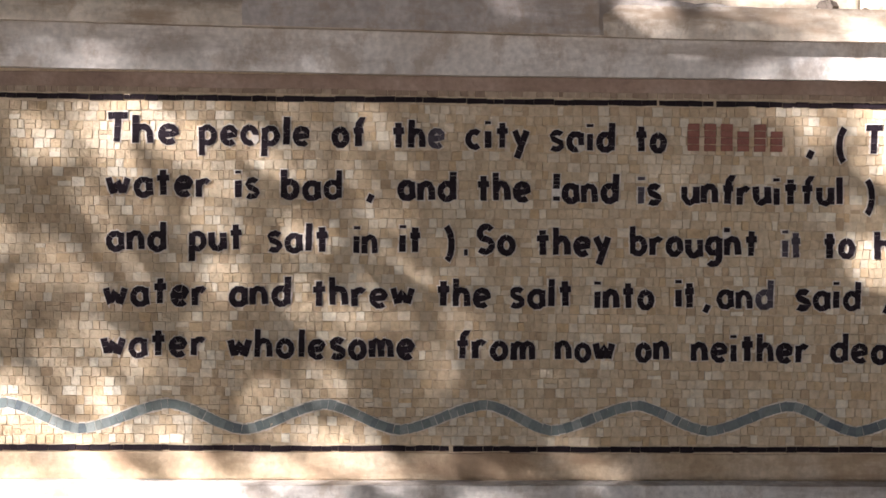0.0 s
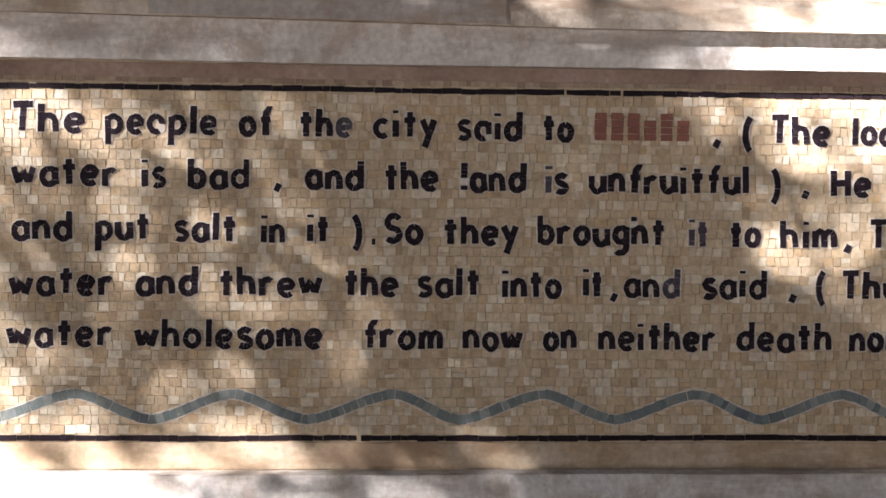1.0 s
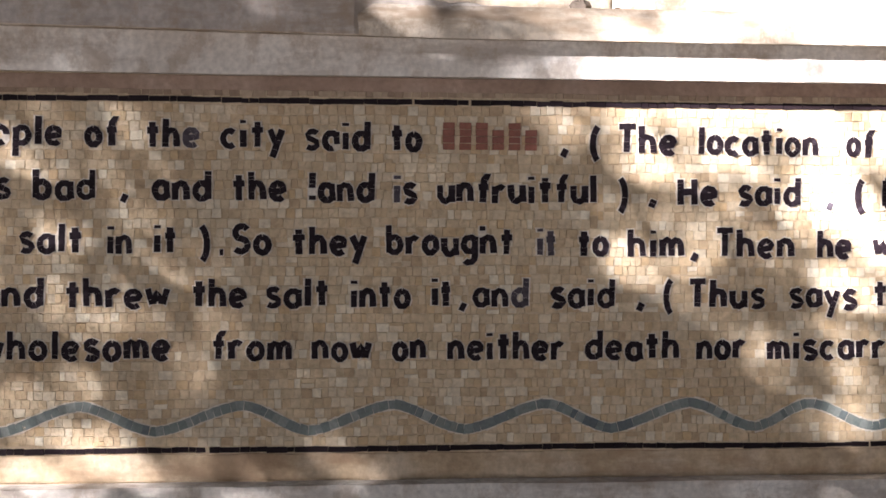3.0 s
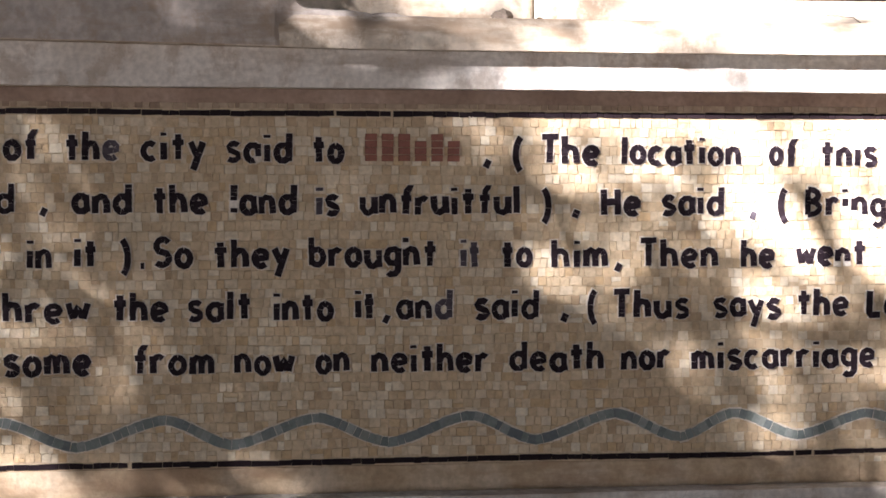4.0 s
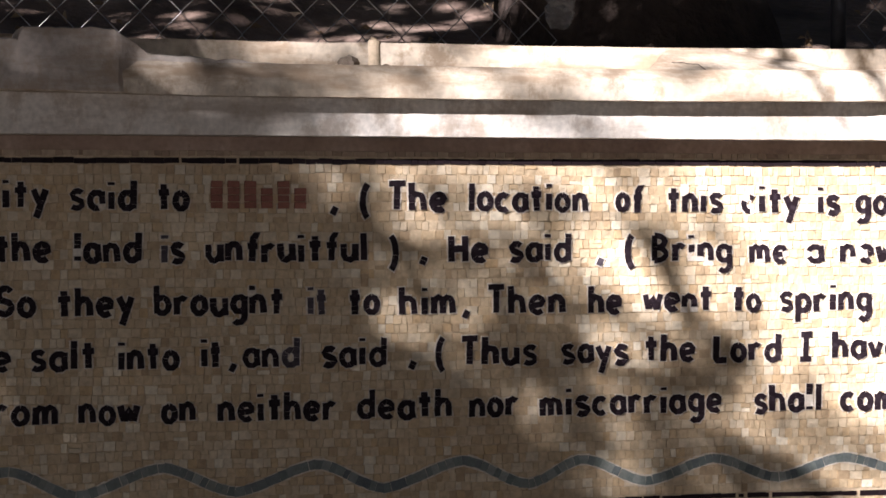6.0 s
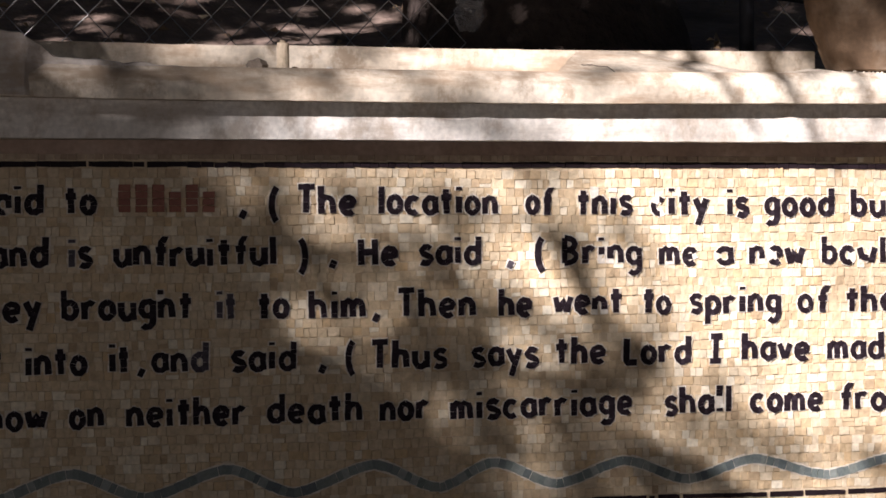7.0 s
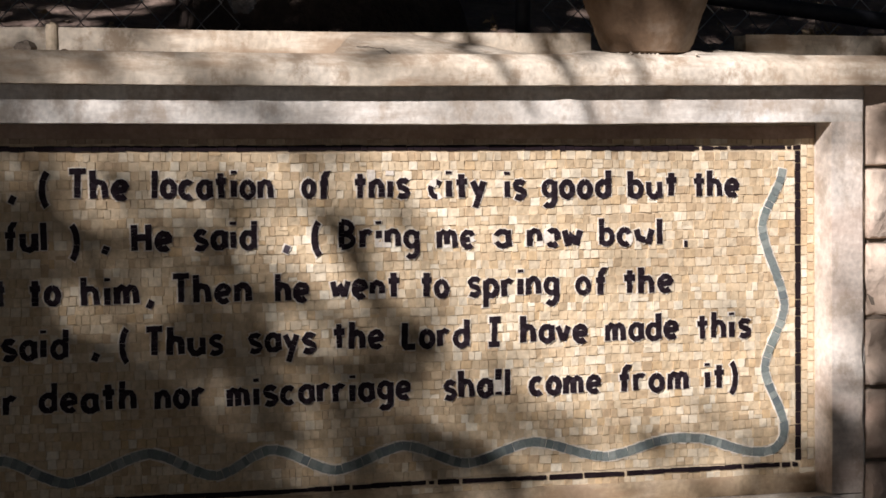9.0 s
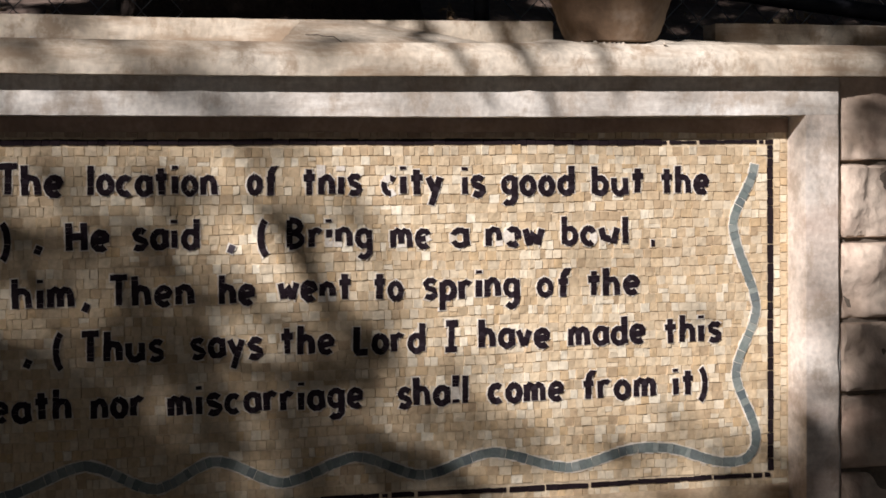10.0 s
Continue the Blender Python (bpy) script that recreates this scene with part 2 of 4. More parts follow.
def ground_height(x, y):
    return 0.0 if y < 0.25 else 1.72 + 0.30 * (y - 0.25) + 0.05 * noise.noise(Vector((x * 1.5, y * 1.5, 0)))


tagged(part("ground", mesh_of("ground", [(-400, -400, 0), (400, -400, 0), (400, 0.1, 0), (-400, 0.1, 0)], [(0, 1, 2, 3)], M_PAVE)), "unseen stone paving in front of the wall, kept dark to limit bounce", "ground", kind="structure")
bv, bf = [], []
NX, NY = 90, 40
for j in range(NY + 1):
    for i in range(NX + 1):
        x, y = -8 + 20 * i / NX, 0.22 + 9 * (j / NY) ** 1.6
        p = Vector((x * 4, y * 4, 1))
        bv.append((x, y, ground_height(x, max(y, 0.26)) + 0.03 * noise.noise(p)))
for j in range(NY):
    for i in range(NX):
        a = j * (NX + 1) + i
        bf.append((a, a + 1, a + NX + 2, a + NX + 1))
tagged(part("bank", mesh_of("bank", bv, bf, M_SOIL, True)), "dry brown earth bank in dappled shade behind the wall", "ground", kind="structure")
far = [(-400, 9.2, 4.5), (400, 9.2, 4.5), (400, 400, 30), (-400, 400, 30)]
tagged(part("hillside", mesh_of("hillside", far, [(0, 1, 2, 3)], M_SOIL)), "dry brown hillside rising behind the bank", "ground", kind="structure")

tagged(part("wall_core", rough_box("wall_core", (-6.0, 0.012, 0.0), (IN_R + 4.0, 0.24, 1.745), (0.25, 0.12, 0.2), M_MORTAR, 0.0, chamfer=0.0)), "thick masonry wall behind the mosaic", "wall", kind="structure")
tagged(part("mosaic_bed", rough_box("mosaic_bed", (IN_L - 0.02, -0.0027, IN_B - 0.02), (IN_R + 0.02, 0.012, IN_T + 0.02), (0.3, 0.01, 0.2), M_GROUT, 0.0, chamfer=0.0)), "tan grout bed of the mosaic", "grout", kind="structure")
for k, (x0, x1) in enumerate(((IN_L - 0.09, 3.235),)):
    tagged(part("lintel", rough_box("lintel", (x0, FRONT, IN_T), (x1, 0.012, 1.79), (0.03, 0.03, 0.015), M_CEMENT, 0.0009, 3, 0.004, 1.0 + k, bend=lambda x: 0.008 * max(0.0, (x - 2.4) / 0.8) + 0.006 * max(0.0, (0.4 - x)))), "weathered white cement lintel over the mosaic", "lintel", kind="structure")
tagged(part("sill", rough_box("sill", (IN_L - 0.09, FRONT, 0.60), (3.235, 0.012, IN_B), (0.03, 0.03, 0.02), M_CEMENT, 0.0022, 5, 0.007, 2.0)), "weathered white cement sill under the mosaic", "sill", kind="structure")
tagged(part("jamb_right", rough_box("jamb_right", (IN_R, FRONT, IN_B), (3.235, 0.012, IN_T + 0.012), (0.02, 0.02, 0.03), M_JAMB, 0.0022, 5, 0.006, 3.0)), "weathered white cement side of the frame", "frame", kind="structure")
tagged(part("jamb_left", rough_box("jamb_left", (IN_L - 0.09, FRONT, IN_B), (IN_L, 0.012, IN_T), (0.02, 0.02, 0.03), M_JAMB, 0.0022, 5, 0.006, 4.0)), "weathered white cement side of the frame", "frame", kind="structure")
tagged(part("plaster_strip", rough_box("plaster_strip", (IN_L, -0.0085, TOP + 0.021), (IN_R, 0.002, IN_T), (0.02, 0.01, 0.008), M_PLASTER, 0.0015, 9, 0.002, 5.0)), "smeared brown plaster strip above the mosaic", "plaster", kind="structure")
for k, (x0, x1, top) in enumerate(((IN_L, 2.05, BOT - 0.0095), (2.0505, IN_R, BOT - 0.022))):
    tagged(part("plaster_strip", rough_box("plaster_strip", (x0, -0.0075 - 0.001 * k, IN_B), (x1, 0.002, top), (0.02, 0.01, 0.008), M_LOWER, 0.0022, 9, 0.003, 6.0 + k)), "smeared tan plaster strip below the mosaic", "plaster", kind="structure")
slab = rough_box("coping", (-6.0, -0.135, 1.748), (7.0, 0.24, 1.822), (0.022, 0.04, 0.012), M_COPING, 0.0011, 2.0, 0.005, 7.0, bend=sag)
for v in slab.vertices:     # the worn, sloping upper edge
    rise = v.co.z - sag(v.co.x) - 1.797 - 0.006 * noise.noise(Vector((v.co.x * 9, 1, 4)))
    if rise > 0:
        v.co.y = max(v.co.y, -0.135 + 1.5 * rise + 0.006 * noise.noise(Vector((v.co.x * 14, 3, 2))))
tagged(part("coping", slab), "stained cement coping slab along the wall top", "coping", kind="structure")

fv, ff = [], []
FILL_X, FILL_Y = 56, 14
for i in range(FILL_X + 1):     # the mortar wedge between coping edge and kerb
    for j in range(FILL_Y + 1):
        k = j / FILL_Y
        x = 1.835 + 0.165 * k + (0.70 - 0.165 * k) * i / FILL_X
        full = max(0.0, min(1.0, (2.50 - x) / 0.36)) ** 0.8
        y = -0.126 + 0.264 * k
        flat = 1.797 + 0.026 * min(1.0, k * 6)
        z = flat + (1.795 + 0.088 * k - flat) * full - 0.004 * (1 - full) + 0.004 * noise.noise(Vector((x * 17, y * 22, 6))) + 0.0025 * noise.noise(Vector((x * 50, y * 60, 2)))
        fv.append((x + 0.003 * noise.noise(Vector((y * 40, x * 8, 3))), y, z + sag(x)))
for i in range(FILL_X):
    n = FILL_Y + 1
    for j in range(FILL_Y):
        a = i * n + j
        ff.append((a, a + n, a + n + 1, a + 1))
tagged(part("mortar_wedge", mesh_of("mortar_wedge", fv, ff, M_COPING, True)), "sloping mortar wedge smeared between coping and kerb", "mortar", kind="structure")
for k, (x0, x1) in enumerate(((-6.0, 2.61), (3.03, 7.0))):
    tagged(part("coping_kerb", rough_box("coping_kerb", (x0, 0.135, 1.822), (x1, 0.20, 1.886), (0.035, 0.03, 0.016), M_COPING, 0.0022, 4, 0.006, 8.0 + k, bend=sag)), "low stained cement kerb along the back of the coping", "kerb", kind="structure")


def patch_height(x):
    """Height of the smeared cement patch over the coping's top."""
    if x < 0.46:
        h = 0.034
    elif x < 0.66:
        h = 0.062
    elif x < 0.74:
        h = 0.062 - 0.044 * (x - 0.66) / 0.08
    else:
        h = 0.018 * max(0.0, 1 - (x - 0.74) / 0.34) - 0.004
    return h + 0.006 * noise.noise(Vector((x * 22, 0, 5))) + 0.003 * noise.noise(Vector((x * 60, 2, 5)))


fv, ff = [], []
PATCH_N = 118
for i in range(PATCH_N):
    x = -0.1 + 1.17 * i / (PATCH_N - 1)
    lump = min(1.0, max(0.0, (0.72 - x) / 0.05))
    deep = 0.4 if x < 0.45 else 1.0
    top = 1.822 + sag(x) + patch_height(x)
    low = 1.752 if x < 0.72 else 1.792
    front = -0.137 - 0.006 * lump * deep + 0.035 * (1 - lump)
    for j in range(7):
        z = low + sag(x) + (top - low - sag(x)) * j / 6
        lean = 0.010 * (j / 6) ** 2 + 0.003 * noise.noise(Vector((x * 30, z * 40, 8)))
        fv.append((x + 0.004 * noise.noise(Vector((z * 60, x * 9, 1))), front + lean, z))
    fv.append((x, front + 0.025, top + 0.003))
    fv.append((x, 0.05, top + 0.004))
    fv.append((x, 0.14, top))
for i in range(PATCH_N - 1):
    for j in range(9):
        a = i * 10 + j
        ff.append((a, a + 10, a + 11, a + 1))
tagged(part("cement_patch", mesh_of("cement_patch", fv, ff, M_PATCH, True)), "grey cement patch smeared over the coping", "cement patch", kind="structure")
tagged(part("wall_lower", rough_box("wall_lower", (-6.0, -0.075, -0.05), (7.0, 0.010, 0.598), (0.1, 0.03, 0.05), M_CEMENT, 0.003, 4, 0.004, 10.0)), "plain rendered foot of the wall", "wall", kind="structure")


# ---- the mosaic ----
mosaic = tagged(new("mosaic_panel"), "tan stone mosaic panel with black lettering and wavy border", "mosaic")


def jitter(a):
    return random.uniform(-a, a)


def tile_quad(x0, x1, z0, z1, a=0.0011):
    return [(x0 + jitter(a), z0 + jitter(a)), (x1 + jitter(a), z0 + jitter(a)), (x1 + jitter(a), z1 + jitter(a)), (x0 + jitter(a), z1 + jitter(a))]


random.seed(11)
ROWS = 36
rows_soup, singles = Soup(), []
course = (TOP - 0.009 - (BOT + 0.009)) / ROWS


smeared = Soup()


def lay_row(z0, z1, x_from, x_to, wave=0.0, soup=rows_soup):
    x = x_from
    while x < x_to - 0.004:
        w = random.choice((0.014, 0.017, 0.019, 0.021, 0.024, 0.029))
        w = min(w * random.uniform(0.9, 1.1), x_to - x)
        if x_to - x - w < 0.012:
            w = x_to - x
        dz = wave * math.sin(x * 5.1 + z0 * 17) + wave * 0.6 * math.sin(x * 13.7 + z0 * 31) + jitter(0.0009)
        a, b, low, high = x + 0.0001, x + w - 0.0001, z0 + 0.0001 + dz, z1 - 0.0001 + dz
        cut = random.random()
        if cut < 0.07 and w > 0.018:        # a tile made up of two thin ones
            m = low + (high - low) * random.uniform(0.4, 0.6)
            boxes = ((a, b, low, m), (a, b, m, high))
        elif cut < 0.13 and w > 0.022:
            m = a + (b - a) * random.uniform(0.35, 0.65)
            boxes = ((a, m, low, high), (m, b, low, high))
        else:
            boxes = ((a, b, low, high),)
        for box in boxes:
            quad = tile_quad(*box)
            front, tilt = -0.0052 + jitter(0.0013), (jitter(0.095), jitter(0.105))
            if soup is rows_soup and x > 2.875 and x + w < RIGHT and len(singles) < 300:
                singles.append((quad, front, tilt))
            else:
                soup.prism(quad, 0.0005, front, 0.0011, tilt)
        x += w


for r in range(ROWS):
    z = BOT + 0.009 + r * course
    lay_row(z, z + course, LEFT + 0.008, RIGHT - 0.008, 0.0022)
lay_row(TOP + 0.009, TOP + 0.029, LEFT - 0.04, 2.6, 0.001, smeared)
lay_row(TOP + 0.009, TOP + 0.029, 2.6, IN_R - 0.004, 0.001)
lay_row(BOT - 0.026, BOT - 0.009, 2.05, IN_R - 0.004, 0.001)
for k in range(2):      # upright pieces outside the right border
    z = BOT - 0.009
    while z < TOP + 0.009:
        h = random.choice((0.018, 0.022, 0.028, 0.034))
        h = min(h, TOP + 0.009 - z)
        x = RIGHT + 0.008 + k * 0.018
        rows_soup.prism(tile_quad(x + 0.0007, x + 0.0173, z + 0.0007, z + h - 0.0007), 0.0005, -0.0056 + jitter(0.001), 0.0011, (jitter(0.03), jitter(0.03)))
        z += h
tagged(part("tesserae", rows_soup.mesh("tesserae", M_TILE), mosaic, "tan and cream stone tesserae in level rows"), kind="stuff")

tagged(part("smeared_tesserae", smeared.mesh("smeared_tesserae", M_SMEARED), mosaic, "brown plaster-smeared tesserae above the border"), kind="stuff")

border = Soup()


def split(soup, name, mat):
    """Each eight-cornered piece of the soup becomes a part of the mosaic."""
    for i in range(0, len(soup.v), 8):
        part(name, mesh_of(name, soup.v[i:i + 8], [(4, 5, 6, 7), (0, 1, 5, 4), (1, 2, 6, 5), (2, 3, 7, 6), (3, 0, 4, 7)], mat), mosaic)



def border_run(x0, x1, z, breaks, thin):
    """A black line of pieces, none quite level; breaks(x): how often pale grout parts two, thin(x): how much is lost of its height."""
    x = x0
    while x < x1 - 0.005:
        w = min(random.choice((0.016, 0.022, 0.03, 0.045)), x1 - x)
        gap = random.uniform(0.004, 0.009) if random.random() < breaks(x) else -0.0008
        zc = z + 0.0022 * noise.noise(Vector((x * 2.6, z * 9, 1))) + jitter(0.0006)
        h = 0.0068 * (1 - thin(x) * random.uniform(0.2, 1.0)) * random.uniform(0.88, 1.1)
        border.prism(tile_quad(x + 0.0003, x + w - gap, zc - h, zc + 0.9 * h, 0.0009), 0.0005, -0.0066 + jitter(0.0006), 0.001, (jitter(0.02), jitter(0.02)))
        x += w


border_run(LEFT, RIGHT + 0.007, TOP, lambda x: 0.04 if x < 0.9 else 0.2 if x > 2.8 else 0.02, lambda x: 0.5 if x > 2.8 else 0.05)
border_run(LEFT, RIGHT + 0.007, BOT, lambda x: 0.34 if x > 1.7 else 0.03, lambda x: 0.25 if x > 1.7 else 0.05)
for xb in (LEFT, RIGHT):
    z = BOT + 0.007
    while z < TOP - 0.012:
        h = min(random.choice((0.02, 0.03, 0.045)), TOP - 0.007 - z)
        border.prism(tile_quad(xb - 0.0068, xb + 0.0068, z + 0.0004, z + h - 0.0004, 0.0008), 0.0005, -0.0064 + jitter(0.0006), 0.001)
        z += h
split(border, "border_piece", M_BLACK_ONE)


def ribbon(soup, points, width, piece, back, front, gap=0.0005, halo=None, loose=0.0007, holes=()):
    """Lays pieces of the given length along a line of (x, z) points."""
    pts = [Vector((p[0], p[1])) for p in points]
    run = [0.0]
    for a, b in zip(pts, pts[1:]):
        run.append(run[-1] + (b - a).length)
    total = run[-1]
    count = max(1, round(total / piece))

    def at(s):
        i = 1
        while i < len(run) - 1 and run[i] < s:
            i += 1
        k = (s - run[i - 1]) / max(run[i] - run[i - 1], 1e-9)
        return pts[i - 1].lerp(pts[i], k)

    marks = [0.0] + [total * (i + jitter(0.18)) / count for i in range(1, count)] + [total]
    for a, b in zip(marks, marks[1:]):
        quads = []
        for grow, s0, s1 in ((0.0, a + gap, b - gap), (0.0030, a - 0.0018, b + 0.0018)):
            p, q = at(max(s0, 0)), at(min(s1, total))
            if s1 > total:
                q = q + (q - p).normalized() * (s1 - total)
            if s0 < 0:
                p = p - (q - p).normalized() * (-s0)
            e = 0.004
            tp, tq = (at(min(s0 + e, total)) - at(max(s0 - e, 0))), (at(min(s1 + e, total)) - at(max(s1 - e, 0)))
            tp, tq = tp.normalized(), tq.normalized()
            w0, w1 = width / 2 + grow * random.uniform(0.3, 1.3), width / 2 + grow * random.uniform(0.3, 1.3)
            np_, nq = Vector((tp.y, -tp.x)), Vector((tq.y, -tq.x))
            quad = [p + np_ * w0, q + nq * w1, q - nq * w1, p - np_ * w0]
            quads.append([(v.x + jitter(loose), v.y + jitter(loose)) for v in quad])
        mid = at((a + b) / 2)
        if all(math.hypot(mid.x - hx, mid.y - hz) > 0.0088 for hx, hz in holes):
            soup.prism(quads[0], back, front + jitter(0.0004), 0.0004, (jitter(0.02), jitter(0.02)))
        if halo is not None:
            halo.prism(quads[1], 0.0006, -0.0070 + jitter(0.0002), 0.0002)


def smooth_line(knots, n=14):
    """Rounded passage through high and low turning points."""
    out = []
    for (x0, z0), (x1, z1) in zip(knots, knots[1:]):
        for i in range(n):
            k = i / n
            c = 0.5 - 0.5 * math.cos(math.pi * k)
            c = 0.35 * k + 0.65 * c
            out.append((x0 + (x1 - x0) * k, z0 + (z1 - z0) * c))
    return out + [knots[-1]]


halo = Soup()
crests = [-0.615, -0.256, 0.088, 0.446, 0.782, 1.130, 1.466, 1.747, 2.068, 2.387, 2.757]
troughs = [-0.452, -0.092, 0.252, 0.593, 0.944, 1.279, 1.616, 1.900, 2.222, 2.577]
knots = [(-0.79, 0.88)]
for i, x in enumerate(crests):
    knots.append((x, 0.937 - 0.022 * max(0.0, (x - 1.6) / 1.2)))
    if i < len(troughs):
        knots.append((troughs[i], 0.879))
river = smooth_line(knots)
for i in range(9):      # the turn at the corner
    k = i / 8
    river.append((2.80 + 0.195 * k, 0.914 - 0.043 * (0.5 - 0.5 * math.cos(math.pi * k))))
river += [(3.004 + 0.054 * math.sin(a), 0.922 - 0.051 * math.cos(a)) for a in (0.2, 0.4, 0.6, 0.8, 1.0, 1.2, 1.4)]
rise = smooth_line([(0.932, 3.0585), (1.076, 3.004), (1.227, 3.060), (1.421, 2.998), (1.560, 3.056)])
river += [(x, z) for z, x in rise]
wave_soup = Soup()
ribbon(wave_soup, river, 0.0215, 0.017, 0.0005, -0.0082, -0.0001, halo, 0.0011)
split(wave_soup, "wave_piece", M_TEAL)


# lettering: strokes of each character in units of the small letters' height
def arc(cx, cy, rx, ry, a0, a1, n=12):
    return [(cx + rx * math.cos(radians(a0 + (a1 - a0) * i / n)), cy + ry * math.sin(radians(a0 + (a1 - a0) * i / n))) for i in range(n + 1)]


def line(*p):
    out = []
    for (x0, y0), (x1, y1) in zip(p, p[1:]):
        out += [(x0 + (x1 - x0) * i / 4, y0 + (y1 - y0) * i / 4) for i in range(4)]
    return out + [p[-1]]


def hump(x, r, foot):
    return arc(x + r, 0.58, r, 0.38, 175, 0) + line((x + 2 * r, 0.5), (x + 2 * r + foot, 0.02))[1:]


GLYPHS = {
    "a": (0.92, [arc(0.47, 0.48, 0.41, 0.46, 44, 318), line((0.80, 1.0), (0.80, 0.5), (0.86, 0.02))]),
    "b": (0.95, [line((0.08, 1.62), (0.08, 0.02)), arc(0.42, 0.48, 0.42, 0.46, 142, -142)]),
    "c": (0.85, [arc(0.45, 0.5, 0.40, 0.46, 48, 312)]),
    "d": (0.98, [arc(0.47, 0.48, 0.41, 0.46, 40, 320), line((0.84, 1.62), (0.84, 0.02))]),
    "e": (0.92, [line((0.10, 0.46), (0.80, 0.54)) + arc(0.45, 0.5, 0.40, 0.47, 10, 315)]),
    "f": (0.72, [arc(0.62, 1.16, 0.26, 0.36, 62, 180) + line((0.36, 1.1), (0.34, 0.0))[1:], line((0.04, 0.88), (0.66, 0.92))]),
    "g": (0.92, [arc(0.46, 0.52, 0.40, 0.44, 42, 318), line((0.80, 0.98), (0.80, -0.15)) + arc(0.43, -0.16, 0.37, 0.40, 0, -140)[1:]]),
    "h": (0.92, [line((0.06, 1.6), (0.06, 0.0)), hump(0.08, 0.34, 0.03)]),
    "i": (0.32, [line((0.14, 0.98), (0.14, 0.02)), line((0.14, 1.38), (0.14, 1.56))]),
    "l": (0.30, [line((0.14, 1.6), (0.14, 0.02))]),
    "m": (1.30, [line((0.06, 0.98), (0.06, 0.0)), hump(0.08, 0.25, 0.02), hump(0.60, 0.27, 0.03)]),
    "n": (0.92, [line((0.06, 0.98), (0.06, 0.0)), hump(0.08, 0.34, 0.03)]),
    "o": (0.95, [arc(0.45, 0.48, 0.39, 0.46, 90, 450, 16)]),
    "p": (0.95, [line((0.08, 0.98), (0.08, -0.66)), arc(0.42, 0.50, 0.42, 0.46, 142, -142)]),
    "r": (0.72, [line((0.06, 0.98), (0.08, 0.0)), arc(0.40, 0.56, 0.32, 0.38, 178, 45)]),
    "s": (0.80, [arc(0.42, 0.75, 0.32, 0.24, 30, 250, 8) + arc(0.38, 0.25, 0.36, 0.25, 80, -140, 8)]),
    "t": (0.78, [line((0.36, 1.45), (0.38, 0.02)), line((0.02, 0.96), (0.72, 1.0))]),
    "u": (0.95, [line((0.06, 0.98), (0.08, 0.42)) + arc(0.44, 0.42, 0.36, 0.38, 182, 350)[1:], line((0.82, 0.98), (0.86, 0.0))]),
    "v": (0.85, [line((0.02, 0.98), (0.38, 0.04), (0.76, 0.98))]),
    "w": (1.22, [line((0.02, 0.98), (0.28, 0.04), (0.56, 0.80), (0.84, 0.04), (1.12, 0.98))]),
    "y": (0.85, [line((0.04, 0.98), (0.40, 0.22)), line((0.80, 0.98), (0.22, -0.62))]),
    "T": (1.02, [line((0.0, 1.50), (0.98, 1.52)), line((0.50, 1.50), (0.46, 0.0))]),
    "H": (1.15, [line((0.08, 1.5), (0.08, 0.0)), line((0.98, 1.5), (0.98, 0.0)), line((0.08, 0.74), (0.98, 0.78))]),
    "B": (1.05, [line((0.08, 1.5), (0.08, 0.0)), arc(0.25, 1.14, 0.52, 0.36, 90, -90, 8), arc(0.25, 0.40, 0.62, 0.38, 90, -90, 8), line((0.08, 1.5), (0.25, 1.5)), line((0.08, 0.02), (0.25, 0.02))]),
    "S": (1.00, [arc(0.50, 1.12, 0.40, 0.38, 30, 250, 9) + arc(0.44, 0.40, 0.44, 0.38, 80, -140, 9)]),
    "L": (0.85, [line((0.08, 1.5), (0.08, 0.04), (0.80, 0.04))]),
    "I": (0.80, [line((0.40, 1.5), (0.40, 0.0)), line((0.04, 1.5), (0.76, 1.5)), line((0.04, 0.0), (0.76, 0.0))]),
    "(": (0.55, [arc(0.66, 0.55, 0.55, 1.12, 118, 242)]),
    ")": (0.55, [arc(-0.14, 0.55, 0.55, 1.12, 62, -62)]),
    ",": (0.40, [line((0.27, 0.20), (0.07, -0.24))]),
    ".": (0.30, [line((0.06, 0.06), (0.26, 0.06))]),
}
XH, STROKE = 0.0382, 0.0147

SPACE = 0.32

